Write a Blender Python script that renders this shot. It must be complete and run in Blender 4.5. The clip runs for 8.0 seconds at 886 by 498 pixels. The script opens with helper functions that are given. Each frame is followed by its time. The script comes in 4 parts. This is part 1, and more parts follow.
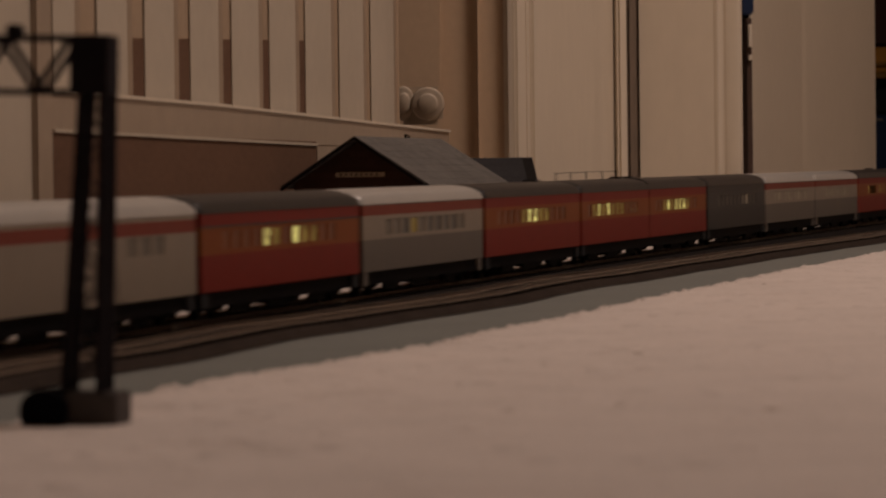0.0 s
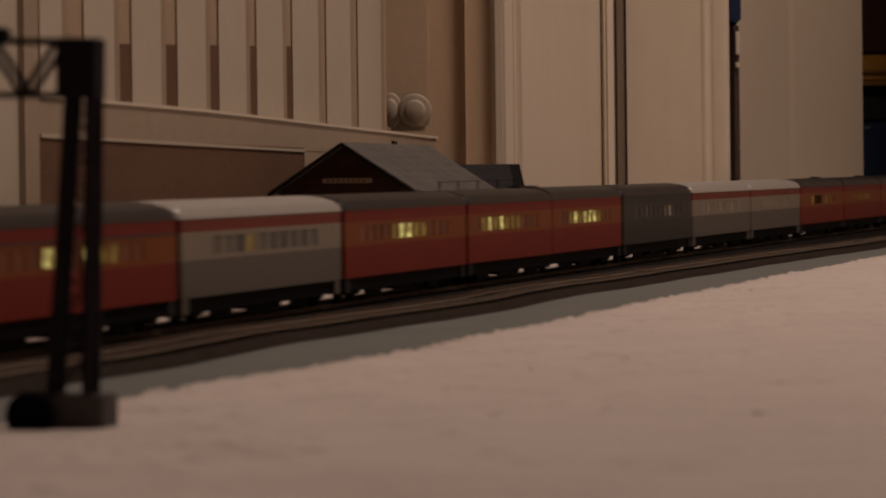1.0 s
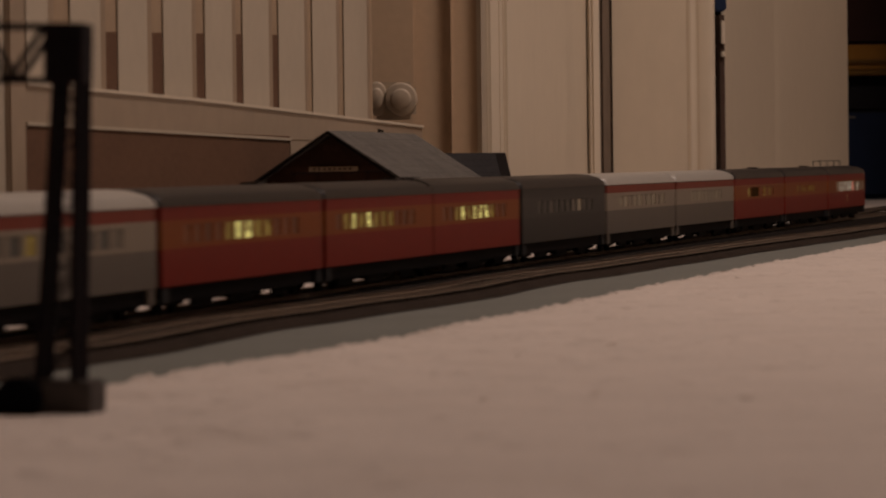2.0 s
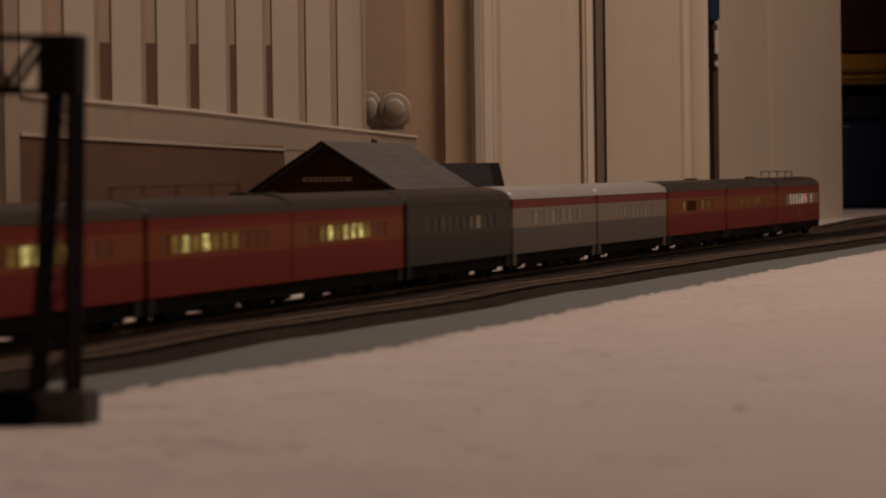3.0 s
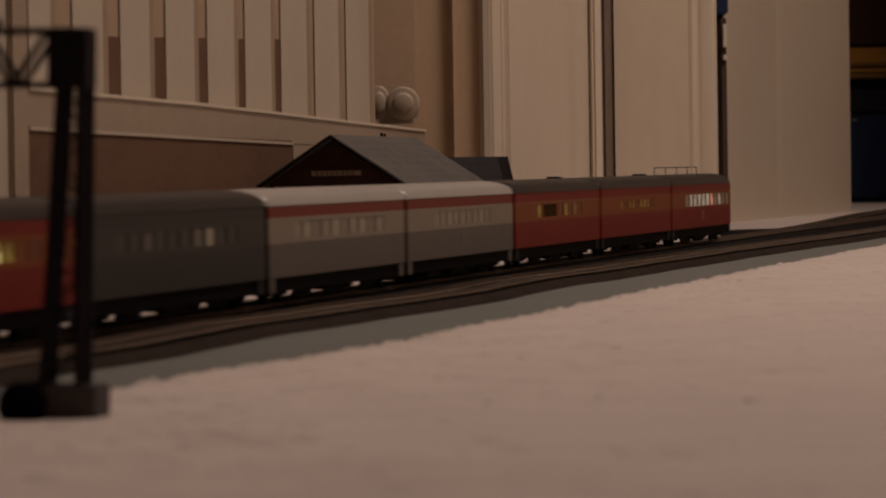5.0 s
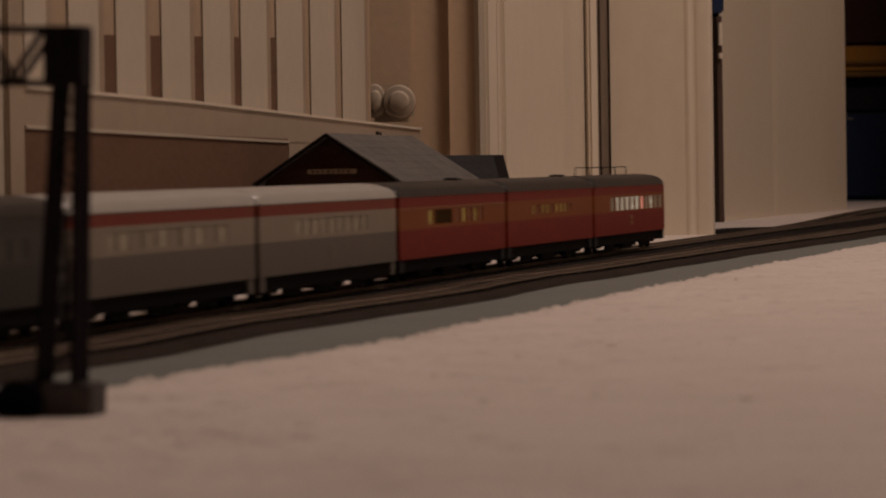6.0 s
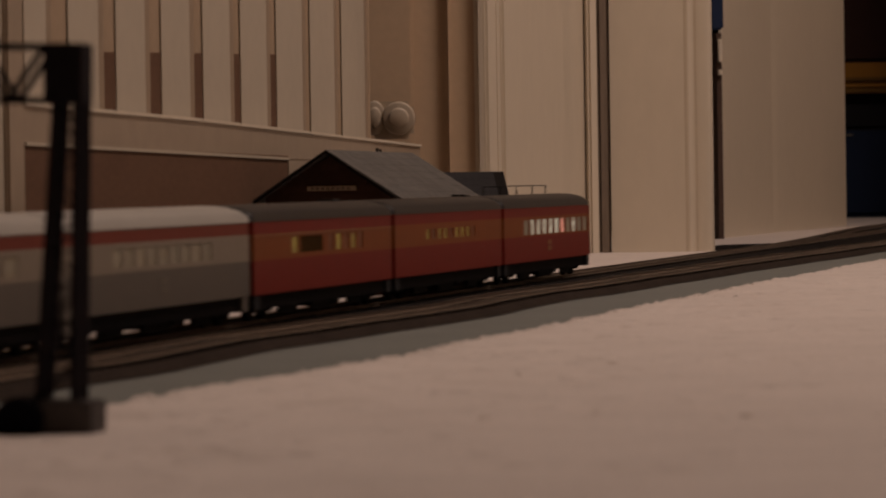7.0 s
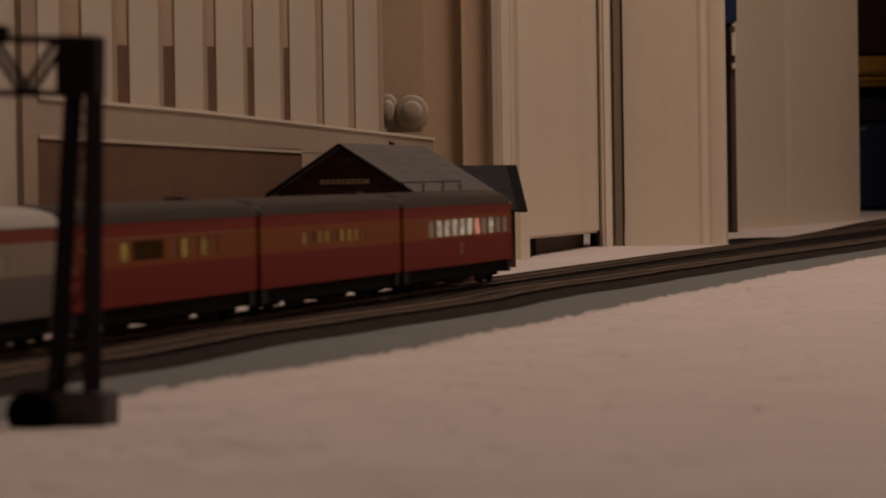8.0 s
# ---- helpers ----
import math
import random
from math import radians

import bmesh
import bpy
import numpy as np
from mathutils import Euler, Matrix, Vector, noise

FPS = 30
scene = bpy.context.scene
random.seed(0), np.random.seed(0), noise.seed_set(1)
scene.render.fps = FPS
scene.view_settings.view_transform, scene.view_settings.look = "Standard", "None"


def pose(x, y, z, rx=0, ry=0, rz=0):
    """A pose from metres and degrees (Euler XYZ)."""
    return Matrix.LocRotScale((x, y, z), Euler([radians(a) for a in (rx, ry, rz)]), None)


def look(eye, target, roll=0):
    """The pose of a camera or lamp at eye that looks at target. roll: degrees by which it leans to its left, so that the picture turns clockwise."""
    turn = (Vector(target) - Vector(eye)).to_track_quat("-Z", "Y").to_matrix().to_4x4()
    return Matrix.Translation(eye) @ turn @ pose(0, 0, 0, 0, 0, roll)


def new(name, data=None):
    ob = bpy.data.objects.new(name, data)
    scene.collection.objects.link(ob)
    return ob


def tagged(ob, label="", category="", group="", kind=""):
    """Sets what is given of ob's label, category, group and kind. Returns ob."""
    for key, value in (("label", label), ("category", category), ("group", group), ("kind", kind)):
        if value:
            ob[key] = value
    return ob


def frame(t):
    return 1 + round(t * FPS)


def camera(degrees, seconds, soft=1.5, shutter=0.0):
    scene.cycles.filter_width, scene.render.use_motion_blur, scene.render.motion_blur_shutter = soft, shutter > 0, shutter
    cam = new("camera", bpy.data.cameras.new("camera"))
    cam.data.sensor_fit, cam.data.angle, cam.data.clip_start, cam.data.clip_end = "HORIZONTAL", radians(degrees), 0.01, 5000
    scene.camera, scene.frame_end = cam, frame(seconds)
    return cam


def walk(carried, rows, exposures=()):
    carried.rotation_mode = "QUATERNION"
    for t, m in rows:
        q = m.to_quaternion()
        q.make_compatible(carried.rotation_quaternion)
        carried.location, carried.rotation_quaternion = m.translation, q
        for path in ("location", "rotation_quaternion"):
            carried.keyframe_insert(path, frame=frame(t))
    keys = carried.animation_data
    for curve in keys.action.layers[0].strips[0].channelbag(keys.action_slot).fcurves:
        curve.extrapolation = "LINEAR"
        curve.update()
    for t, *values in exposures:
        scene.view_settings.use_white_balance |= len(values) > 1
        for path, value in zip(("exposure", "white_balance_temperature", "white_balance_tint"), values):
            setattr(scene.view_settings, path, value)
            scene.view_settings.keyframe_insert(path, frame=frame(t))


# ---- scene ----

cam = camera(13.5, 8.0, soft=2.0, shutter=0.9)
cam.data.dof.use_dof = True
cam.data.dof.focus_distance = 2.65
cam.data.dof.aperture_fstop = 41.0

# seconds, x, z, yaw, pitch, roll (the eye is at y = 0)
EYE = [
    (0.0, 0.00087, 0.06627, 0.4264, -1.0120, 0.701),
    (0.5, 0.00103, 0.06570, 0.3114, -0.8936, 0.631),
    (1.0, 0.00110, 0.06504, 0.2364, -0.8864, 0.673),
    (1.5, 0.00056, 0.06358, 0.1152, -1.0486, 0.686),
    (3.0, 0.00023, 0.06397, -0.0939, -0.8838, 0.754),
    (3.5, 0.00023, 0.06408, 0.0054, -0.8086, 0.803),
    (4.0, 0.00013, 0.06413, 0.0638, -0.8093, 0.800),
    (4.5, -0.00008, 0.06370, 0.0580, -0.9051, 0.840),
    (6.0, -0.00036, 0.06339, -0.0380, -0.9898, 0.861),
    (6.5, -0.00047, 0.06412, -0.0700, -0.8664, 0.875),
    (7.0, -0.00045, 0.06358, -0.0437, -0.7372, 0.876),
    (7.5, -0.00010, 0.06360, 0.0214, -0.7574, 0.839),
    (8.0, -0.00013, 0.06333, 0.1658, -0.8303, 0.870),
]
walk(cam, [(t, pose(x, 0, z, 90 + p, r, w)) for t, x, z, w, p, r in EYE])

# ---- light ----
scene.view_settings.exposure = 0.0
world = bpy.data.worlds.new("room_air")
scene.world = world
world.use_nodes = True
world.node_tree.nodes["Background"].inputs[0].default_value = (1.0, 0.80, 0.66, 1)
world.node_tree.nodes["Background"].inputs[1].default_value = 0.045


def ceiling_lamp(x, y, z, size, watts, colour):
    data = bpy.data.lights.new("ceiling_bulb", "AREA")
    data.shape, data.size, data.energy, data.color = "DISK", size, watts, colour
    ob = new("ceiling_bulb", data)
    ob.matrix_world = look((x, y, z), (x, y + 0.3, 0))
    return ob


ceiling_lamp(1.25, 1.85, 2.68, 0.60, 41.5, (1.0, 0.785, 0.69))


# ---- materials ----
def material(name, colour, rough=0.6, metal=0.0, vary=0.12, scale=40.0, bump=0.1, fine=400.0, bump_size=0.0006,
             spots=None, coat=0.0, glow=0.0, random_tint=0.0, stretch=(1, 1, 1), spec=0.3):
    m = bpy.data.materials.new(name)
    m.use_nodes = True
    nt = m.node_tree
    b = nt.nodes["Principled BSDF"]
    b.inputs["Roughness"].default_value = rough
    b.inputs["Metallic"].default_value = metal
    b.inputs["Specular IOR Level"].default_value = spec
    b.inputs["Coat Weight"].default_value = coat
    co = nt.nodes.new("ShaderNodeTexCoord")
    mp = nt.nodes.new("ShaderNodeMapping")
    mp.inputs["Scale"].default_value = stretch
    nt.links.new(co.outputs["Object"], mp.inputs[0])
    big = nt.nodes.new("ShaderNodeTexNoise")
    big.inputs["Scale"].default_value = scale
    big.inputs["Detail"].default_value = 5
    nt.links.new(mp.outputs[0], big.inputs["Vector"])
    small = nt.nodes.new("ShaderNodeTexNoise")
    small.inputs["Scale"].default_value = fine
    small.inputs["Detail"].default_value = 3
    nt.links.new(mp.outputs[0], small.inputs["Vector"])
    mix = nt.nodes.new("ShaderNodeMath")
    mix.operation = "ADD"
    nt.links.new(big.outputs["Fac"], mix.inputs[0])
    nt.links.new(small.outputs["Fac"], mix.inputs[1])
    ramp = nt.nodes.new("ShaderNodeMapRange")
    ramp.inputs["From Min"].default_value = 0.6
    ramp.inputs["From Max"].default_value = 1.4
    ramp.inputs["To Min"].default_value = 1 - vary
    ramp.inputs["To Max"].default_value = 1 + vary
    nt.links.new(mix.outputs[0], ramp.inputs["Value"])
    val = nt.nodes.new("ShaderNodeVectorMath")
    val.operation = "SCALE"
    val.inputs[0].default_value = colour
    nt.links.new(ramp.outputs[0], val.inputs["Scale"])
    out = val.outputs[0]
    if random_tint:
        info = nt.nodes.new("ShaderNodeObjectInfo")
        rr = nt.nodes.new("ShaderNodeMapRange")
        rr.inputs["To Min"].default_value, rr.inputs["To Max"].default_value = 1 - random_tint, 1 + random_tint
        nt.links.new(info.outputs["Random"], rr.inputs["Value"])
        v2 = nt.nodes.new("ShaderNodeVectorMath")
        v2.operation = "SCALE"
        nt.links.new(out, v2.inputs[0])
        nt.links.new(rr.outputs[0], v2.inputs["Scale"])
        out = v2.outputs[0]
    if spots:
        sp = nt.nodes.new("ShaderNodeTexNoise")
        sp.inputs["Scale"].default_value = spots[0]
        sp.inputs["Detail"].default_value = 2
        nt.links.new(co.outputs["Object"], sp.inputs["Vector"])
        sr = nt.nodes.new("ShaderNodeMapRange")
        sr.inputs["From Min"].default_value, sr.inputs["From Max"].default_value = spots[1], spots[1] + 0.06
        sr.inputs["To Max"].default_value = spots[3]
        nt.links.new(sp.outputs["Fac"], sr.inputs["Value"])
        mc = nt.nodes.new("ShaderNodeMix")
        mc.data_type = "RGBA"
        nt.links.new(sr.outputs[0], mc.inputs["Factor"])
        nt.links.new(out, mc.inputs["A"])
        mc.inputs["B"].default_value = (*spots[2], 1)
        out = mc.outputs["Result"]
    nt.links.new(out, b.inputs["Base Color"])
    if bump:
        bp = nt.nodes.new("ShaderNodeBump")
        bp.inputs["Strength"].default_value = bump
        bp.inputs["Distance"].default_value = bump_size
        nt.links.new(mix.outputs[0], bp.inputs["Height"])
        nt.links.new(bp.outputs[0], b.inputs["Normal"])
    if glow:
        b.inputs["Emission Color"].default_value = (*colour, 1)
        gl = nt.nodes.new("ShaderNodeTexNoise")
        gl.inputs["Scale"].default_value = 330.0
        gl.inputs["Detail"].default_value = 1.0
        nt.links.new(co.outputs["Object"], gl.inputs["Vector"])
        gr = nt.nodes.new("ShaderNodeMapRange")
        gr.inputs["From Min"].default_value, gr.inputs["From Max"].default_value = 0.42, 0.68
        gr.inputs["To Min"].default_value, gr.inputs["To Max"].default_value = 0.12 * glow, 3.6 * glow
        nt.links.new(gl.outputs["Fac"], gr.inputs["Value"])
        nt.links.new(gr.outputs[0], b.inputs["Emission Strength"])
    return m


M_FLEECE = material("fleece", (0.620, 0.548, 0.500), 0.95, spec=0.0, vary=0.09, scale=26, bump=0.30, fine=420, bump_size=0.002,
                    spots=(22.0, 0.60, (0.43, 0.355, 0.305), 0.16))
M_FLOOR = material("grey_green_board", (0.175, 0.180, 0.165), 0.8, vary=0.1, scale=20, fine=300, spec=0.05)
M_BED = material("roadbed", (0.019, 0.016, 0.0145), 0.9, vary=0.35, scale=60, bump=0.8, fine=900, bump_size=0.001, spec=0.03)
M_CORK = material("cork_roadbed", (0.036, 0.027, 0.022), 0.9, vary=0.35, scale=45, bump=0.8, fine=700, bump_size=0.001, spec=0.03)
M_TIE = material("tie_plastic", (0.018, 0.015, 0.013), 0.7, vary=0.2, scale=200, spec=0.05)
M_RAIL = material("nickel_rail", (0.20, 0.15, 0.115), 0.35, metal=0.7, vary=0.15, scale=80)
M_PAINT = material("cream_gloss_paint", (0.70, 0.61, 0.485), 0.45, vary=0.04, scale=6, bump=0.12, fine=90, stretch=(1, 1, 0.45), coat=0.15)
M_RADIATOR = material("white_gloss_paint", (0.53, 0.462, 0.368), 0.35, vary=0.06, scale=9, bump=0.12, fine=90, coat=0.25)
# Darker than the slats: the rail gloss's dark reflection is put into the colour.
M_RAILPAINT = material("darkened_gloss_paint", (0.36, 0.28, 0.205), 0.35, vary=0.10, scale=9, bump=0.12, fine=70, coat=0.2)
M_SLATSHADE = material("shaded_gloss_paint", (0.33, 0.245, 0.17), 0.4, vary=0.10, scale=9, bump=0.1, fine=70, coat=0.1)
M_VALVE = material("old_white_paint", (0.47, 0.385, 0.29), 0.5, vary=0.08, scale=30, bump=0.2, fine=200, coat=0.1)
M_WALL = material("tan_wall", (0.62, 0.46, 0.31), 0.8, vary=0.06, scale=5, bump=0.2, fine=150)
# Same tan paint, darkened: the shade behind the slats is put into the colour.
M_WALLBEHIND = material("tan_wall_shaded", (0.40, 0.295, 0.20), 0.85, vary=0.08, scale=5, bump=0.2, fine=150)
M_POST = material("raw_jamb_wood", (0.20, 0.15, 0.11), 0.7, vary=0.25, scale=20, fine=150, stretch=(4, 4, 0.3))
M_EDGE = material("dark_edge_wood", (0.075, 0.045, 0.032), 0.7, vary=0.3, scale=20, fine=150, stretch=(4, 4, 0.3))
M_BROWN = material("brown_board", (0.15, 0.085, 0.055), 0.7, vary=0.12, scale=12, fine=140, stretch=(1, 1, 3), spec=0.1)
# Near-black in place of the shade in door gaps and the unlit hall.
M_DARK = material("shade_black", (0.02, 0.017, 0.015), 0.9, spec=0.0)
M_CEIL = material("ceiling_paint", (0.75, 0.70, 0.62), 0.9)
M_ROOMWALL = material("room_wall", (0.55, 0.46, 0.36), 0.9)
M_RED = material("car_red", (0.176, 0.0160, 0.0105), 0.42, vary=0.08, scale=60, bump=0.05, spec=0.05)
M_SEAM = material("seam_red", (0.075, 0.009, 0.006), 0.5, vary=0.1, spec=0.05)
M_ORANGE = material("car_orange", (0.208, 0.056, 0.0135), 0.42, vary=0.08, scale=60, bump=0.05, spec=0.05)
M_ROOF = material("car_roof_black", (0.024, 0.0205, 0.0195), 0.45, vary=0.2, scale=70, bump=0.12, spec=0.25)
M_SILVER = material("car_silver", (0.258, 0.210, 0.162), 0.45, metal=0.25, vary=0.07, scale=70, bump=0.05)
# Shaded copy of the silver: darkness of lower and eave bands put into colour.
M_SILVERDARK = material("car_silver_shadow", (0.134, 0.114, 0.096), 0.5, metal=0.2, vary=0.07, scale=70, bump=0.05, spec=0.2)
M_SILVERMID = material("car_silver_window", (0.178, 0.152, 0.122), 0.5, vary=0.07, scale=70, spec=0.1)
M_SILVERROOF = material("car_silver_roof", (0.46, 0.44, 0.41), 0.36, metal=0.3, vary=0.08, scale=50, bump=0.05)
M_STRIPE = material("car_stripe", (0.190, 0.043, 0.029), 0.45, vary=0.06, scale=60, spec=0.05)
M_GREY = material("car_grey", (0.031, 0.028, 0.026), 0.45, vary=0.1, scale=60, spec=0.12)
M_GREYBAND = material("car_grey_band", (0.041, 0.037, 0.034), 0.45, vary=0.1, scale=60, spec=0.12)
M_UNDER = material("underframe_black", (0.0055, 0.0048, 0.0055), 0.6, vary=0.2, scale=120, spec=0.03)
M_DIAPH = material("diaphragm_grey", (0.030, 0.029, 0.030), 0.8, spec=0.1)
M_GLASS = material("window_dark", (0.158, 0.046, 0.012), 0.3, vary=0.15, scale=60, bump=0, random_tint=0.22, spec=0.06)
M_LIT = material("window_lit", (0.60, 0.54, 0.17), 0.3, glow=0.27, bump=0, spec=0.06)
M_DIM = material("window_dim", (0.26, 0.18, 0.035), 0.3, glow=0.09, bump=0, spec=0.06)
M_COOL = material("window_cool", (0.55, 0.51, 0.40), 0.3, glow=0.12, bump=0, spec=0.06)
M_TAIL = material("window_red_lamp", (0.8, 0.34, 0.25), 0.3, glow=0.18, bump=0, spec=0.06)
M_SILVERWIN = material("silver_window_dark", (0.098, 0.091, 0.078), 0.3, vary=0.15, bump=0, random_tint=0.25, spec=0.06)
M_WIDE = material("window_brown", (0.050, 0.026, 0.009), 0.7, vary=0.2, bump=0, spec=0.01)
M_LINE = material("thin_cream_line", (0.27, 0.125, 0.062), 0.5, vary=0.15, bump=0, spec=0.05)
M_SMOKE = material("window_smoke", (0.040, 0.036, 0.030), 0.3, bump=0, random_tint=0.3, spec=0.06)
M_PALE = material("window_pale", (0.285, 0.236, 0.165), 0.3, bump=0, glow=0.02, random_tint=0.2, spec=0.06)
M_STEEL = material("mast_black", (0.019, 0.016, 0.019), 0.75, vary=0.2, scale=150, spec=0.05)
M_PLINTH = material("mast_concrete", (0.085, 0.074, 0.070), 0.85, vary=0.2, scale=120, bump=0.4, spec=0.1)
M_PLINTHDARK = material("mast_weight", (0.006, 0.006, 0.010), 0.7, spec=0.05)
M_SHINGLE = material("roof_slate", (0.118, 0.109, 0.099), 0.75, vary=0.32, scale=45, stretch=(1, 0.25, 1), bump=0.3, random_tint=0.05, spec=0.15)
# Darker copy of the slate: the wing's weaker light is put into the colour.
M_WINGROOF = material("wing_roof_dim", (0.036, 0.034, 0.035), 0.85, vary=0.2, scale=60, bump=0.3, random_tint=0.06, spec=0.1)
M_STATION = material("station_brown", (0.065, 0.032, 0.02), 0.7, vary=0.2, scale=90, random_tint=0.15, spec=0.1)
M_TRIM = material("station_trim", (0.010, 0.007, 0.006), 0.7, spec=0.1)
M_PLATE = material("plate_paint", (0.17, 0.145, 0.115), 0.6)
M_SIGN = material("sign_board", (0.40, 0.31, 0.22), 0.7, vary=0.1, scale=200)
M_SIGNBAR = material("sign_bars", (0.14, 0.10, 0.07), 0.7)
M_YELLOW = material("yellow_plastic", (0.36, 0.155, 0.010), 0.5)
M_MUSTARD = material("mustard_plastic", (0.20, 0.095, 0.010), 0.55)
M_BLUE = material("blue_plastic", (0.009, 0.019, 0.052), 0.5, spec=0.2)
M_BLUEBRIGHT = material("blue_cloth", (0.012, 0.024, 0.065), 0.8)
M_BLACK = material("black_plastic", (0.015, 0.014, 0.016), 0.5, spec=0.1)
M_REDBROWN = material("red_brown_card", (0.040, 0.014, 0.009), 0.8)


# ---- building helpers ----
def mesh(name, bm, *mats, smooth=False):
    me = bpy.data.meshes.new(name)
    bmesh.ops.recalc_face_normals(bm, faces=bm.faces[:])
    bm.to_mesh(me)
    bm.free()
    for m in mats:
        me.materials.append(m)
    if smooth:
        for p in me.polygons:
            p.use_smooth = True
    return me


def part(name, bm, mat, parent, label="", smooth=False):
    mats = mat if isinstance(mat, (tuple, list)) else (mat,)
    ob = new(name, mesh(name, bm, *mats, smooth=smooth))
    ob.parent = parent
    return tagged(ob, label)


def thing(name, m, label, category, group="", kind=""):
    ob = new(name)
    ob.empty_display_size = 0.01
    ob.matrix_world = m
    return tagged(ob, label, category, group, kind)


def box(x0, x1, y0, y1, z0, z1, bevel=0.0, bm=None):
    bm = bm or bmesh.new()
    made = bmesh.ops.create_cube(bm, size=1, matrix=Matrix.Translation(((x0 + x1) / 2, (y0 + y1) / 2, (z0 + z1) / 2))
                                 @ Matrix.Diagonal((x1 - x0, y1 - y0, z1 - z0, 1)))
    if bevel:
        edges = list({e for v in made["verts"] for e in v.link_edges})
        bmesh.ops.bevel(bm, geom=edges, offset=bevel, segments=2, affect="EDGES")
    return bm


def rod(a, b, r, bm=None, sides=6, r2=None):
    bm = bm or bmesh.new()
    a, b = Vector(a), Vector(b)
    d = b - a
    bmesh.ops.create_cone(bm, cap_ends=True, segments=sides, radius1=r, radius2=r if r2 is None else r2, depth=d.length,
                          matrix=Matrix.Translation((a + b) / 2) @ d.to_track_quat("Z", "Y").to_matrix().to_4x4())
    return bm


def square_bar(a, b, w, bm=None):
    bm = bm or bmesh.new()
    a, b = Vector(a), Vector(b)
    d = b - a
    bmesh.ops.create_cube(bm, size=1, matrix=Matrix.Translation((a + b) / 2) @ d.to_track_quat("Z", "Y").to_matrix().to_4x4()
                          @ Matrix.Diagonal((w, w, d.length, 1)))
    return bm


def prism(outline, y0, y1, bm=None):
    """A solid with the outline (x, z), between y0 and y1."""
    bm = bm or bmesh.new()
    a = [bm.verts.new((x, y0, z)) for x, z in outline]
    b = [bm.verts.new((x, y1, z)) for x, z in outline]
    bm.faces.new(a), bm.faces.new(b[::-1])
    n = len(outline)
    for i in range(n):
        bm.faces.new((a[i], b[i], b[(i + 1) % n], a[(i + 1) % n]))
    return bm


# ---- the plan: a slightly rising board, tracks, walls ----
RISE = 0.0055


def board(y):
    return RISE * y


RAIL = 0.0045     # rail top over the board
STEP = 0.01


def track_table():
    """The near side of the cars along the track: arc length, x, y, heading."""
    out = {}
    for sign in (1, -1):
        x, y, s = -0.1601, 1.2141, 0.0
        for i in range(480):
            k = max(min(s, 2.2), -0.6)
            h = 1.3593 - 0.0222 * k + 0.0036 * k * k
            out[round(s / STEP)] = (x, y, h)
            x, y, s = x + sign * STEP * math.cos(h), y + sign * STEP * math.sin(h), s + sign * STEP
    return out


TRACK = track_table()


def on_track(s, side=0.0):
    """A point of the track's centre line, moved to its side (to the right, away from the wall)."""
    i = math.floor(s / STEP)
    q = s / STEP - i
    a, b = TRACK[i], TRACK[i + 1]
    x, y, h = (a[k] * (1 - q) + b[k] * q for k in range(3))
    off = side - 0.0172
    return Vector((x + off * math.sin(h), y - off * math.cos(h), board(y))), h


def ribbon(name, left, right, z0, z1, mat, label, category, kind="structure", step=0.02, lo=-1.25, hi=4.2):
    """A long flat bed between two sideways offsets, given as functions of arc length."""
    bm = bmesh.new()
    rows = []
    n = int((hi - lo) / step)
    for i in range(n + 1):
        s = lo + (hi - lo) * i / n
        a, _ = on_track(s, left(s))
        b, _ = on_track(s, right(s))
        a0, b0 = a + Vector((0, 0, z0)), b + Vector((0, 0, z0))
        a1, b1 = a + Vector((0, 0, z1)), b + Vector((0, 0, z1))
        sl = (a1 - b1).normalized() * (z1 - z0) * 1.1
        rows.append([bm.verts.new(v) for v in (a0, a1 - sl, b1 + sl, b0)])
    for p, q in zip(rows, rows[1:]):
        for k in range(3):
            bm.faces.new((p[k], p[k + 1], q[k + 1], q[k]))
    ob = new(name, mesh(name, bm, mat))
    return tagged(ob, label, category, kind=kind)


def bulge(s, at, wide):
    return math.exp(-((s - at) / wide) ** 2)


def ease(s, a, b):
    q = min(max((s - a) / (b - a), 0.0), 1.0)
    return q * q * (3 - 2 * q)


def front_edge(s):
    """Sideways distance from the centre line to the bed's wavy front edge."""
    q = max(0.0, s)
    waves = 0.0030 * bulge(s, 0.06, 0.06) - 0.0022 * bulge(s, 0.21, 0.05) + 0.0085 * bulge(s, 0.51, 0.12) + 0.0030 * ease(s, 0.75, 0.90)
    return 0.0690 + 0.0165 * min(q, 2.6) ** 1.15 + 0.045 * max(0.0, q - 2.6) + waves + 0.0050 * ease(s, 1.35, 1.75) \
        + 0.0008 * math.sin(s * 23.0) + 0.0005 * math.sin(s * 47.0)


def fleece_edge(s):
    """Sideways distance from the centre line to the near sheet's edge."""
    return 0.1425 + 0.0125 * max(0.0, s - 0.2) - 0.085 * min(max(0.0, 0.12 - s), 0.24) + 0.0014 * math.sin(s * 17.0 + 1.0)


def build_floor():
    bm = bmesh.new()
    vs = [bm.verts.new((x, y, board(y))) for x, y in ((-4, -4), (5, -4), (5, 9), (-4, 9))]
    bm.faces.new(vs)
    ob = new("floor", mesh("floor", bm, M_FLOOR))
    tagged(ob, "grey-green painted board floor under the model railway", "floor", kind="structure")


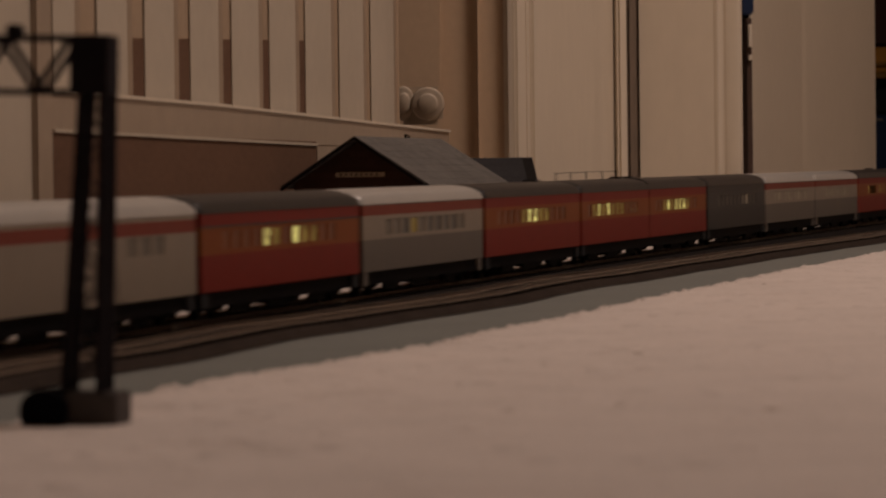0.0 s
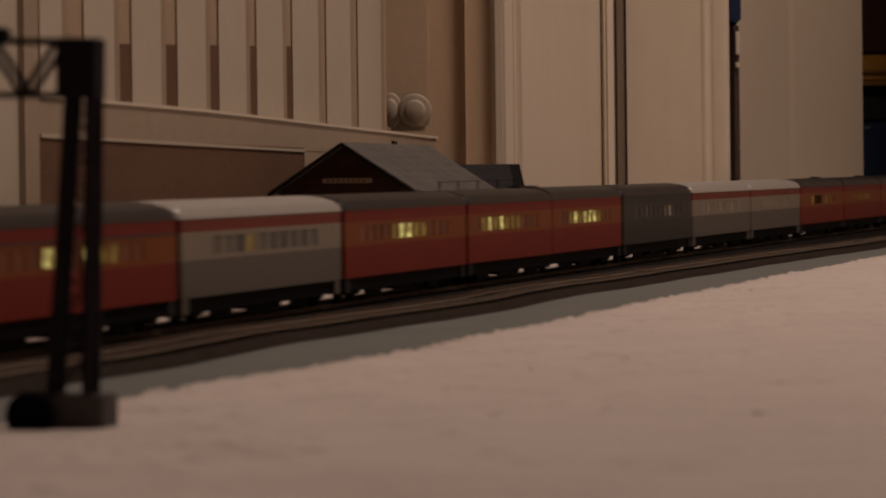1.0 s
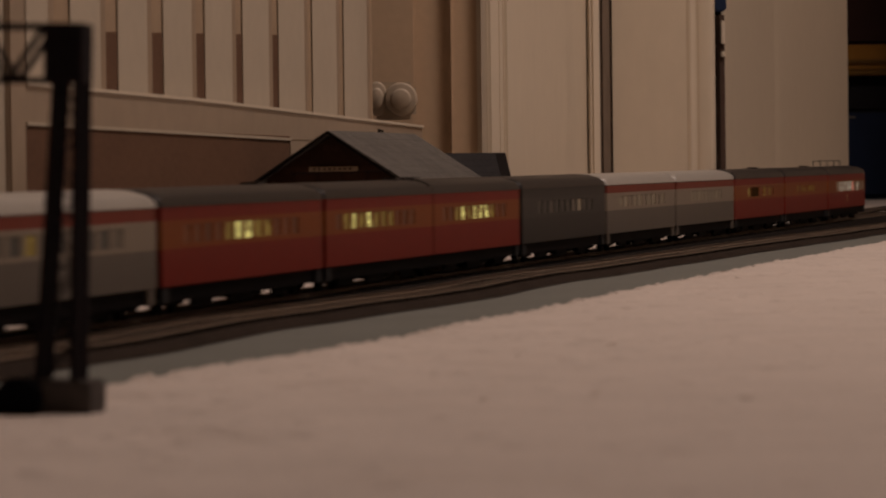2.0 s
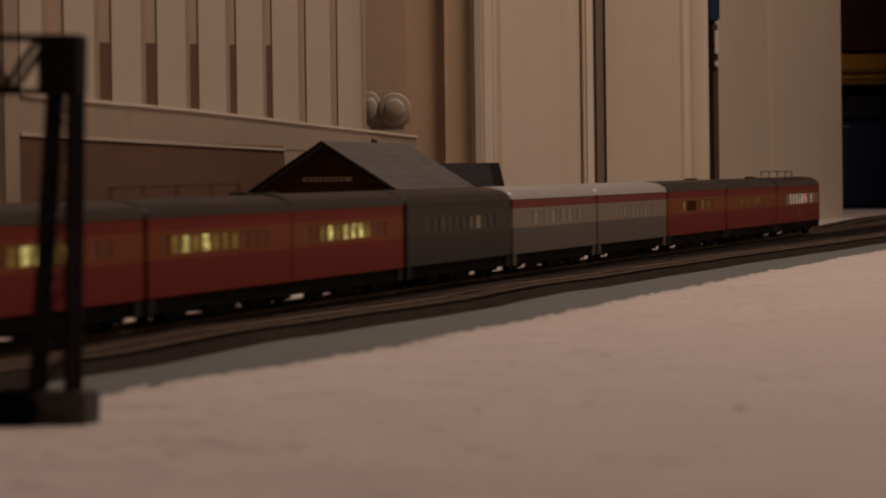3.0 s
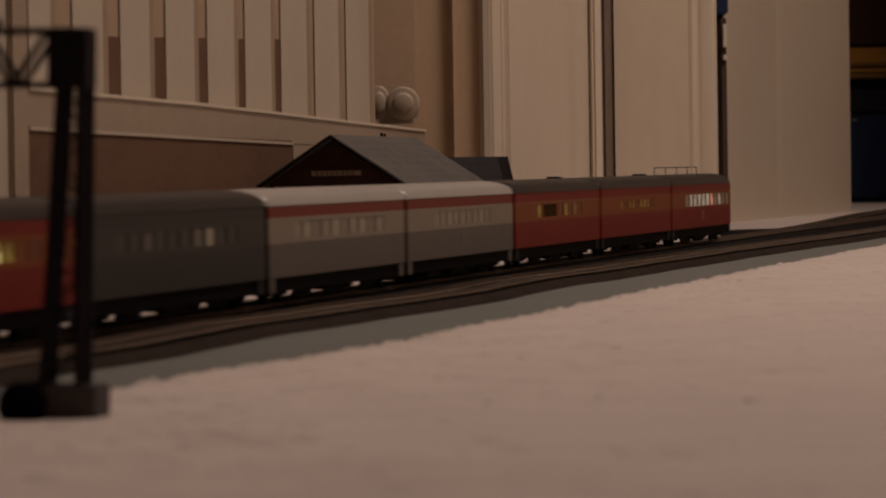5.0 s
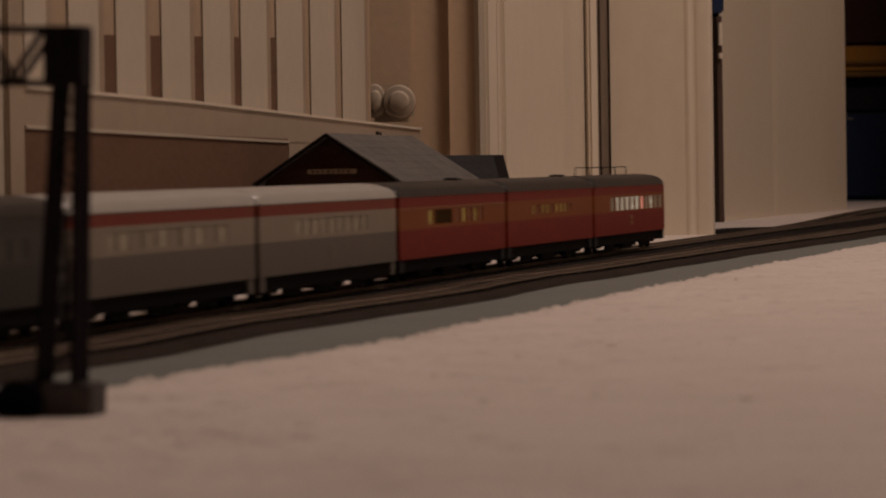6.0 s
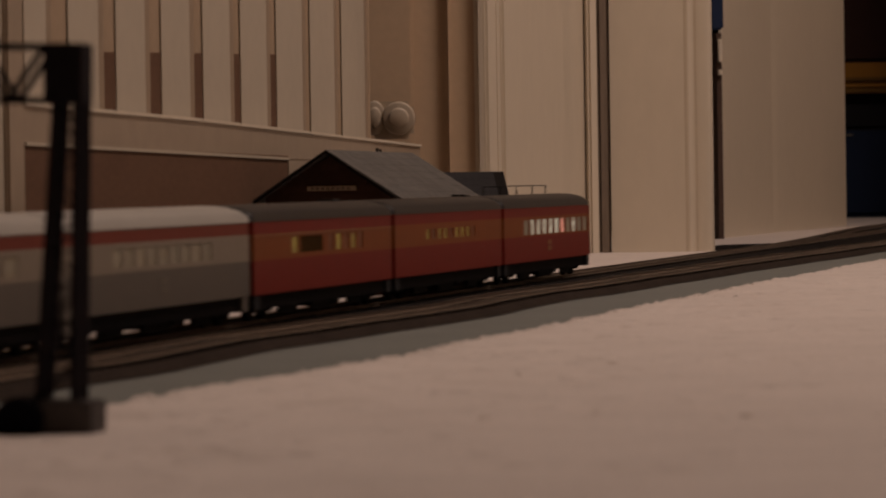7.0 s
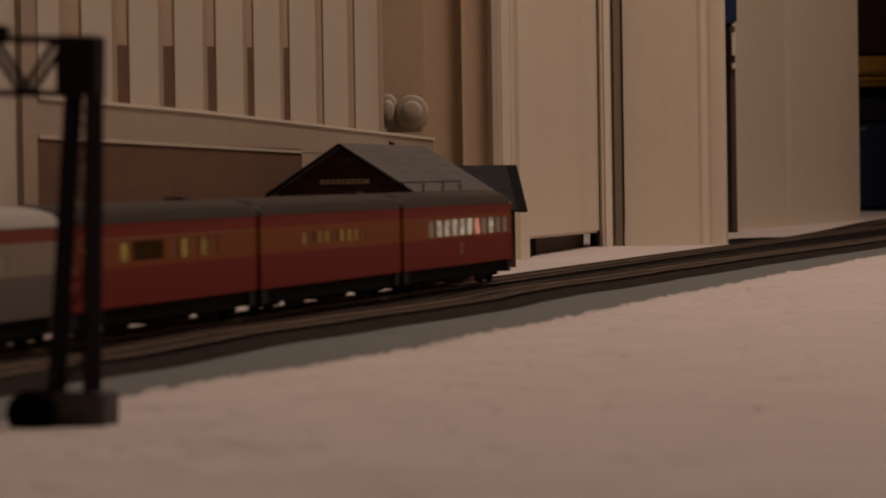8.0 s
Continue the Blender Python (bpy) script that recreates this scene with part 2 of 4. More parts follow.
def fleece_sheet(name, edge, outer, z, label, jag, seed):
    """A soft white sheet from a ragged edge beside the track outward."""
    bm = bmesh.new()
    rows = []
    s = -1.25
    while s < 4.2:
        e = edge(s) + jag * (noise.noise(Vector((s * 22, seed, 0))) * 0.8 + noise.noise(Vector((s * 75, seed, 3))) * 0.5 + noise.noise(Vector((s * 210, seed, 7))) * 0.55)
        row = []
        sign = 1 if outer > 0 else -1
        for k, (d, h) in enumerate(((0, 0.0003), (0.0008, z * 0.75), (0.004, z), (0.02, z), (0.05, z), (0.10, z), (0.18, z), (0.30, z), (0.45, z), (abs(outer), z))):
            p, _ = on_track(s, e + sign * d)
            hump = 0.0004 * noise.noise(Vector((p.x * 25, p.y * 25, seed))) if k > 2 else 0
            row.append(bm.verts.new((p.x, p.y, p.z + h + hump)))
        rows.append(row)
        s += 0.003
    for p, q in zip(rows, rows[1:]):
        for k in range(len(p) - 1):
            bm.faces.new((p[k], p[k + 1], q[k + 1], q[k]))
    ob = new(name, mesh(name, bm, M_FLEECE, smooth=True))
    return tagged(ob, label, "snow sheet", kind="structure")


def fleece_tufts():
    """Soft low lumps all over the near sheet, and a fringe along its ragged edge."""
    rnd = random.Random(11)
    verts, faces = [], []

    def lump(x, y, r, h, z0):
        n = 9
        base = len(verts)
        turn = rnd.uniform(0, 6.28)
        for q, k in ((1.0, 0.0), (0.66, 0.62), (0.3, 0.93)):
            for i in range(n):
                a = turn + 2 * math.pi * i / n
                rr = r * q * rnd.uniform(0.85, 1.15)
                verts.append((x + rr * math.cos(a), y + rr * math.sin(a), z0 + board(y) + h * k))
        verts.append((x, y, z0 + board(y) + h))
        top = len(verts) - 1
        for ring in (0, 1):
            for i in range(n):
                a, b = base + ring * n + i, base + ring * n + (i + 1) % n
                faces.append((a, b, b + n, a + n))
        for i in range(n):
            faces.append((base + 2 * n + i, base + 2 * n + (i + 1) % n, top))

    for _ in range(14000):
        s = -0.75 + 3.6 * rnd.random()
        d = 0.62 * rnd.random() ** 1.3
        p, _h = on_track(s, fleece_edge(s) + 0.004 + d)
        if p.y < 0.35:
            continue
        r = rnd.uniform(0.0022, 0.0075)
        lump(p.x, p.y, r, r * rnd.uniform(0.10, 0.20), 0.0026)
    s = -0.5
    while s < 3.2:
        e = fleece_edge(s) + 0.0045 * (noise.noise(Vector((s * 22, 1, 0))) * 0.8 + noise.noise(Vector((s * 75, 1, 3))) * 0.5 + noise.noise(Vector((s * 210, 1, 7))) * 0.55)
        p, _h = on_track(s, e + rnd.uniform(-0.001, 0.004))
        r = rnd.uniform(0.0015, 0.0042)
        lump(p.x, p.y, r, rnd.uniform(0.0012, 0.0024), 0.0015)
        s += rnd.uniform(0.0015, 0.006)
    me = bpy.data.meshes.new("snow_tufts")
    me.from_pydata(verts, [], faces)
    me.materials.append(M_FLEECE)
    for p in me.polygons:
        p.use_smooth = True
    ob = new("snow_tufts", me)
    tagged(ob, "soft white tufts of the fleece snow sheet", "snow", kind="stuff")


def second_track(s):
    return front_edge(s) - 0.0205


def build_track(name, offset, lo, hi, label, lift=0.0):
    rail_t = thing(name, Matrix(), label, "model track", kind="structure")
    for side, nm in ((-0.00825, "rail"), (0.00825, "rail")):
        bm = bmesh.new()
        prof = ((-0.0009, 0.0026), (0.0009, 0.0026), (0.0004, 0.0032), (0.0005, 0.0045), (-0.0005, 0.0045), (-0.0004, 0.0032))
        rows = []
        s = lo
        while s <= hi + 1e-6:
            row = []
            for o, z in prof:
                p, _ = on_track(s, offset(s) + side + o)
                row.append(bm.verts.new((p.x, p.y, p.z + z + lift)))
            rows.append(row)
            s += 0.03
        for p, q in zip(rows, rows[1:]):
            for k in range(6):
                bm.faces.new((p[k], p[(k + 1) % 6], q[(k + 1) % 6], q[k]))
        part(nm, bm, M_RAIL, rail_t)
    return rail_t


def build_ties(parent, offset, lo, hi, lift=0.0):
    me = mesh("tie", box(-0.0013, 0.0013, -0.0140, 0.0140, 0.0, 0.0016), M_TIE)
    n = 0
    s = lo
    while s < hi and n < 300:
        p, h = on_track(s, offset(s))
        ob = new("tie", me)
        ob.parent = parent
        ob.matrix_world = Matrix.Translation((p.x, p.y, p.z + 0.0011 + lift)) @ Matrix.Rotation(h, 4, "Z")
        s += 0.0075
        n += 1


# ---- passenger cars ----
def car_profile(half, eave, top, n=10):
    """The roof's cross-section from one eave to the other: (y, z)."""
    pts = []
    for i in range(n + 1):
        a = math.pi * i / n
        y = -half * math.cos(a)
        pts.append((y, eave + (top - eave) * (math.sin(a) ** 0.62)))
    return pts


def side_panel(bm, x0, x1, z0, z1, y, slot, windows=()):
    """One band of a side, with real openings for its windows (x0, x1, z0, z1), 0.3 mm deep."""
    out = 1 if y > 0 else -1
    def quad(a, b):
        (ax, ay, az), (bx, by, bz) = a, b
        if abs(ay - by) < 1e-9:
            vs = ((ax, ay, az), (bx, ay, az), (bx, ay, bz), (ax, ay, bz))
        elif abs(az - bz) < 1e-9:
            vs = ((ax, ay, az), (bx, ay, az), (bx, by, az), (ax, by, az))
        else:
            vs = ((ax, ay, az), (ax, by, az), (ax, by, bz), (ax, ay, bz))
        f = bm.faces.new([bm.verts.new(v) for v in vs])
        f.material_index = slot
    at = x0
    deep = y - out * 0.0003
    for wx0, wx1, wz0, wz1 in windows:
        quad((at, y, z0), (wx0, y, z1))
        quad((wx0, y, z0), (wx1, y, wz0))
        quad((wx0, y, wz1), (wx1, y, z1))
        quad((wx0, y, wz0), (wx1, deep, wz0))
        quad((wx0, y, wz1), (wx1, deep, wz1))
        quad((wx0, y, wz0), (wx0, deep, wz1))
        quad((wx1, y, wz0), (wx1, deep, wz1))
        at = wx1
    quad((at, y, z0), (x1, y, z1))


SKIRT, EAVE, TOP, HALF = 0.0115, 0.0430, 0.0500, 0.0172


def passenger_car(length, bands, mats, roof_mat, windows, panes, label, group, round_end=False, line=None, roof_boxes=(), door=None, plate=False, joint=False):
    """A car along x, its nose at +x, rail top at z = 0. bands: heights from skirt to eave; windows: openings in band 1."""
    car = thing("observation_car" if round_end else "passenger_car", Matrix(), label, "model train car", group)
    half_l = length / 2 - 0.0035
    bm = bmesh.new()
    wb = 1
    for y in (-HALF, HALF):
        for i, slot in enumerate(range(len(bands) - 1)):
            side_panel(bm, -half_l, half_l, bands[i], bands[i + 1], y, i, windows if i == wb else ())
    for x in (-half_l, half_l):
        bulge = 0.006 if (round_end and x > 0) else 0.0008
        for i in range(len(bands) - 1):
            n = 8
            cols = []
            for j in range(n + 1):
                a = math.pi * j / n
                yy = -HALF * math.cos(a)
                xx = x + (1 if x > 0 else -1) * bulge * math.sin(a) ** 0.6
                cols.append([bm.verts.new((xx, yy, bands[i])), bm.verts.new((xx, yy, bands[i + 1]))])
            for p, q in zip(cols, cols[1:]):
                bm.faces.new((p[0], q[0], q[1], p[1])).material_index = i
    # floor plate
    f = bm.faces.new([bm.verts.new(v) for v in ((-half_l, -HALF, SKIRT), (half_l, -HALF, SKIRT), (half_l, HALF, SKIRT), (-half_l, HALF, SKIRT))])
    bmesh.ops.remove_doubles(bm, verts=bm.verts[:], dist=1e-6)
    part("body", bm, mats, car)
    # roof with rounded ends
    bm = bmesh.new()
    prof = car_profile(HALF + 0.0003, bands[-1] - 0.0004, TOP)
    rows = []
    r_end = 0.010
    for x, k in ((-half_l - 0.0005, 0.0), (-half_l + 0.0008, 0.45), (-half_l + 0.003, 0.75), (-half_l + r_end, 1.0), (half_l - r_end, 1.0),
                 (half_l - 0.003, 0.75), (half_l - 0.0008, 0.45), (half_l + 0.0005, 0.0)):
        kk = 1 - (1 - k) * (0.9 if (round_end and x > 0) else 0.42)
        rows.append([bm.verts.new((x, y, bands[-1] - 0.0004 + (z - bands[-1] + 0.0004) * kk)) for y, z in prof])
    for p, q in zip(rows, rows[1:]):
        for j in range(len(p) - 1):
            bm.faces.new((p[j], p[j + 1], q[j + 1], q[j]))
    bm.faces.new(rows[0]), bm.faces.new(rows[-1][::-1])
    part("roof", bm, roof_mat, car, smooth=True)
    for x in roof_boxes:
        part("roof_vent", box(x - 0.006, x + 0.006, -0.004, 0.004, TOP - 0.0006, TOP + 0.0011, 0.0004), roof_mat, car)
    # panes, the near and the far side alike
    for (wx0, wx1, wz0, wz1), mat in zip(windows, panes):
        for y in (-HALF, HALF):
            out = -1 if y < 0 else 1
            yy = y - out * 0.00035
            bm = box(wx0 - 0.0001, wx1 + 0.0001, min(yy, yy - out * 0.0004), max(yy, yy - out * 0.0004), wz0 - 0.0001, wz1 + 0.0001)
            part("pane", bm, mat, car)
    if line:
        for y in (-HALF - 0.00012, HALF + 0.00012):
            part("stripe_line", box(-half_l, half_l, y - 0.0001, y + 0.0001, line[0] - 0.00035, line[0] + 0.00035), line[1], car)
    if door is not None:
        for y in (-HALF - 0.0002, HALF + 0.0002):
            part("side_door", box(door - 0.006, door + 0.006, y - 0.0002, y + 0.0002, SKIRT + 0.001, bands[1] - 0.001, 0.0001), mats[0], car)
    # two bars of small unreadable lettering low on the sides
    if plate:
        for y in (-HALF - 0.00015, HALF + 0.00015):
            for z in (0.0170, 0.0206):
                part("plate_bars", box(-0.0048, 0.0048, y - 0.0001, y + 0.0001, z, z + 0.0026), M_LINE if mats[0] is M_RED else M_PLATE, car)
    if joint:
        # the fold between the two halves: a dark rib over the roof and down the sides
        part("roof_joint", prism([(y * 1.012, z + 0.0007) for y, z in car_profile(HALF, bands[-1] - 0.0004, TOP)], -0.005, 0.005), roof_mat, car) \
            .matrix_local = Matrix.Rotation(math.pi / 2, 4, "Z")
        for y in (-HALF - 0.0001, HALF + 0.0001):
            part("side_joint", box(-0.0006, 0.0006, y - 0.0001, y + 0.0001, SKIRT, bands[-1]), M_SEAM, car)
    # diaphragms at both ends
    for x in (-1, 1):
        if round_end and x > 0:
            continue
        bm = box(x * half_l, x * (half_l + 0.0033), -0.0085, 0.0085, 0.0105, 0.0440, 0.0006) if x > 0 else \
            box(x * (half_l + 0.0033), x * half_l, -0.0085, 0.0085, 0.0105, 0.0440, 0.0006)
        part("diaphragm", bm, M_DIAPH, car)
    # trucks
    for x in (-half_l + 0.031, half_l - 0.031) + ((0.0,) if joint else ()):
        bm = box(x - 0.004, x + 0.004, -0.0115, 0.0115, 0.0062, 0.0118, 0.0004)
        for y in (-0.0115, 0.0115):
            box(x - 0.0175, x + 0.0175, y - 0.0007, y + 0.0007, 0.0036, 0.0112, 0.0005, bm)
            for k in (-0.006, 0.006):
                box(x + k - 0.0016, x + k + 0.0016, y - 0.0009, y + 0.0009, 0.0035, 0.0052, 0.0002, bm)
        tr = part("truck", bm, M_UNDER, car)
        for wx in (x - 0.0115, x + 0.0115):
            for y in (-0.0083, 0.0083):
                part("wheel", rod((wx, y - 0.0013, 0.0054), (wx, y + 0.0013, 0.0054), 0.0054, sides=16), M_UNDER, tr)
            part("axle", rod((wx, -0.011, 0.0054), (wx, 0.011, 0.0054), 0.0009), M_UNDER, tr)
            for y in (-0.0115, 0.0115):
                part("journal_box", box(wx - 0.0026, wx + 0.0026, y - 0.0014, y + 0.0014, 0.0034, 0.0080, 0.0005), M_UNDER, tr)
    # equipment under the floor
    rnd = random.Random(label)
    gear = ((-0.036, -0.024, 0.0045, 0.0125), (-0.008, 0.002, 0.0030, 0.0100), (0.012, 0.022, 0.0035, 0.0100), (0.032, 0.060, 0.0045, 0.0125))
    for x0, x1, z, w, mid in [(*g, m) for m in ((-0.11, 0.11) if joint else (0.0,)) for g in gear]:
        d = mid + rnd.uniform(-0.004, 0.004)
        part("equipment_box", box(x0 + d, x1 + d, -w, w, z, SKIRT + 0.0002, 0.0005), M_DIAPH if mats[0] is M_SILVERDARK and abs(x0) < 0.01 else M_UNDER, car)
    for mid in (-0.11, 0.11) if joint else (0.0,):
        for x0, x1, z in ((-0.0755, -0.044, 0.0018), (-0.020, 0.018, 0.0016), (0.0205, 0.0315, 0.0030), (0.049, 0.0755, 0.0018)):
            part("side_tank", box(mid + x0, mid + x1, -0.0143, -0.0128, z, SKIRT + 0.0003, 0.0004), M_UNDER, car)
    part("centre_sill", box(-half_l, half_l, -0.003, 0.003, 0.0070, SKIRT - 0.0001), M_UNDER, car)
    for y in (-0.0150, 0.0150):
        part("side_sill", box(-half_l + 0.002, half_l - 0.002, y - 0.0006, y + 0.0006, 0.0053, SKIRT + 0.0001), M_UNDER, car)
    for x in (-half_l + 0.006, half_l - 0.006):
        for y in (-0.0150, 0.0150):
            part("step", box(x - 0.0045, x + 0.0045, y - 0.0018, y + 0.0018, 0.0050, SKIRT + 0.0003, 0.0003), mats[0] if mats[0] is M_SILVERDARK else M_DIAPH, car)
    return car


def row_of_windows(x0, x1, n, frac, z0, z1):
    w = (x1 - x0) / n
    return [(x0 + w * i + w * (1 - frac) / 2, x0 + w * (i + 1) - w * (1 - frac) / 2, z0, z1) for i in range(n)]


RED_BANDS = (SKIRT, 0.0260, 0.0373, EAVE)
SILVER_BANDS = (SKIRT, 0.0262, 0.0374, 0.0421, EAVE)
BAGGAGE_BANDS = (SKIRT, 0.0262, 0.0358, 0.0408, EAVE)
PITCH, PAIR = 0.258, 0.4392


def build_train():
    """All cars with the arc length of their middle at the start of the clip."""
    s0 = 0.2551
    g = "cars of the passenger train"
    cars = []
    red = (M_RED, M_ORANGE, M_RED)

    def add(s, **kw):
        cars.append((passenger_car(group=g, **kw), s))

    def pick(n, lit, mat, base=M_GLASS):
        return [mat if i in lit else base for i in range(n)]

    z0, z1 = 0.0281, 0.0353
    win = row_of_windows(-0.085, 0.085, 10, 0.72, z0, z1)
    win12 = row_of_windows(-0.098, 0.085, 12, 0.72, z0, z1)
    # silver baggage car
    add(s0 - PITCH / 2, length=PITCH, bands=BAGGAGE_BANDS, mats=(M_SILVER, M_SILVER, M_STRIPE, M_SILVER), roof_mat=M_SILVERROOF,
        windows=win[7:], panes=pick(3, (), M_GLASS, M_SILVERMID), label="silver model baggage car with a red stripe under its pale roof", door=0.03)
    # red coach
    add(s0 + PITCH * 0.5, length=PITCH, bands=RED_BANDS, mats=red, roof_mat=M_ROOF, windows=win12,
        panes=[M_GLASS, M_GLASS, M_GLASS, M_GLASS, M_LIT, M_DIM, M_GLASS, M_LIT, M_DIM, M_DIM, M_GLASS, M_GLASS],
        label="red and orange model coach with a black roof and lit windows", line=(0.0373, M_ROOF))
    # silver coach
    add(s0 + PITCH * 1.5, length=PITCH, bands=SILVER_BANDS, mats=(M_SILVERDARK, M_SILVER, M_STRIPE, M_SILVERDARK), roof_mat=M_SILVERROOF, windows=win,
        panes=[M_SILVERMID, M_SILVERMID, M_SILVERWIN, M_DIM, M_SILVERMID, M_SILVERWIN, M_SILVERWIN, M_SILVERWIN, M_SILVERWIN, M_SILVERMID],
        label="silver-grey model coach with a red stripe and dim windows")
    # red coach
    add(s0 + PITCH * 2.5, length=PITCH, bands=RED_BANDS, mats=red, roof_mat=M_ROOF, windows=win12,
        panes=[M_GLASS, M_GLASS, M_GLASS, M_GLASS, M_DIM, M_LIT, M_LIT, M_DIM, M_DIM, M_GLASS, M_GLASS, M_GLASS],
        label="red and orange model coach with a few lit windows", roof_boxes=(0.07,))
    # articulated coach: two halves on one middle truck
    w_near, w_far = row_of_windows(-0.200, -0.040, 11, 0.7, z0, z1), row_of_windows(0.020, 0.180, 11, 0.7, z0, z1)
    add(s0 + PITCH * 3 + PAIR * 0.5, length=PAIR, bands=RED_BANDS, mats=red, roof_mat=M_ROOF, windows=w_near + w_far,
        panes=[M_GLASS, M_DIM, M_LIT, M_DIM, M_LIT, M_DIM, M_DIM, M_DIM, M_GLASS, M_GLASS, M_GLASS,
               M_GLASS, M_GLASS, M_DIM, M_LIT, M_DIM, M_LIT, M_LIT, M_LIT, M_DIM, M_GLASS, M_GLASS],
        label="long red and orange articulated model coach with yellow lit windows", roof_boxes=(-0.02, 0.02), joint=True)
    for x in (-0.208, -0.165, -0.118, -0.068, -0.024):
        part("antenna_post", rod((x, 0, TOP - 0.001), (x, 0, TOP + 0.0050), 0.00032), M_UNDER, cars[-1][0])
    part("antenna_wire", rod((-0.210, 0, TOP + 0.0044), (-0.022, 0, TOP + 0.0048), 0.00017), M_UNDER, cars[-1][0])
    s1 = s0 + PITCH * 3 + PAIR
    # grey sleeping car
    add(s1 + PITCH * 0.5, length=PITCH, bands=RED_BANDS, mats=(M_GREY, M_GREYBAND, M_GREY), roof_mat=M_ROOF, windows=win,
        panes=[M_SMOKE, M_SMOKE, M_SILVERDARK, M_SMOKE, M_SMOKE, M_SMOKE, M_SILVERMID, M_PALE, M_SMOKE, M_SMOKE],
        label="dark two-tone grey model sleeping car with black roof")
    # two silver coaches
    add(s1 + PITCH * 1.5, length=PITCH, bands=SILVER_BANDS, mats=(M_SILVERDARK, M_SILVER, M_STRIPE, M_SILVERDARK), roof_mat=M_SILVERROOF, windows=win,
        panes=[M_PALE, M_PALE, M_SILVER, M_PALE, M_PALE, M_SILVER, M_PALE, M_PALE, M_SILVER, M_PALE],
        label="silver model coach with red stripe, pale windows and dark lower side")
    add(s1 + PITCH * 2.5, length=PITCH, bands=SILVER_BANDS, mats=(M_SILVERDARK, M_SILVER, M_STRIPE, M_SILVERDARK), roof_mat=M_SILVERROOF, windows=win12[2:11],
        panes=[M_PALE] * 9, label="silver model coach with red stripe and a row of pale windows", plate=True)
    # three red cars at the tail
    add(s1 + PITCH * 3.5, length=PITCH, bands=RED_BANDS, mats=red, roof_mat=M_ROOF,
        windows=[(-0.062, -0.052, z0, z1), (-0.048, -0.008, z0, z1)] + row_of_windows(0.0, 0.07, 5, 0.62, z0, z1),
        panes=[M_DIM, M_WIDE, M_GLASS, M_DIM, M_GLASS, M_DIM, M_GLASS],
        label="red and orange model dining car with one wide dark window", line=(0.0367, M_LINE), roof_boxes=(0.07,))
    add(s1 + PITCH * 4.5, length=PITCH, bands=RED_BANDS, mats=red, roof_mat=M_ROOF, windows=row_of_windows(-0.06, 0.06, 9, 0.5, z0 + 0.001, z1 - 0.001),
        panes=[M_DIM, M_GLASS, M_DIM, M_DIM, M_GLASS, M_DIM, M_DIM, M_DIM, M_GLASS],
        label="red and orange model lounge car with faintly lit windows", roof_boxes=(0.10,))
    obs = passenger_car(PITCH, RED_BANDS, red, M_ROOF, row_of_windows(-0.074, 0.119, 11, 0.74, z0 - 0.0012, z1 + 0.0002),
                        [M_PALE, M_COOL, M_COOL, M_COOL, M_COOL, M_COOL, M_TAIL, M_PALE, M_COOL, M_PALE, M_PALE],
                        "red and orange model observation car with rounded end, lit windows", g, round_end=True, plate=True)
    for y in (-0.0150, 0.0150):
        part("marker_lamp", box(0.1195, 0.1225, y - 0.0026, y + 0.0026, 0.0418, 0.0436, 0.0005), M_COOL, obs)
    rails = [(-0.10, 0.0), (-0.055, 0.0), (-0.01, 0.0), (0.035, 0.0), (0.075, 0.0)]
    for x, y in rails:
        part("antenna_post", rod((x, y, TOP - 0.001), (x, y, TOP + 0.0052), 0.00035), M_UNDER, obs)
    part("antenna_wire", rod((-0.10, 0, TOP + 0.005), (0.075, 0, TOP + 0.005), 0.0003), M_UNDER, obs)
    cars.append((obs, s1 + PITCH * 5.5))
    return cars


SPEED = 0.267
TRAIN = build_train()


def car_pose(s, half):
    a, _ = on_track(s - half)
    b, _ = on_track(s + half)
    d = b - a
    mid = (a + b) / 2
    return Matrix.Translation((mid.x, mid.y, mid.z + RAIL)) @ Matrix.Rotation(math.atan2(d.y, d.x), 4, "Z") @ Matrix.Rotation(-math.atan2(d.z, math.hypot(d.x, d.y)), 4, "Y")


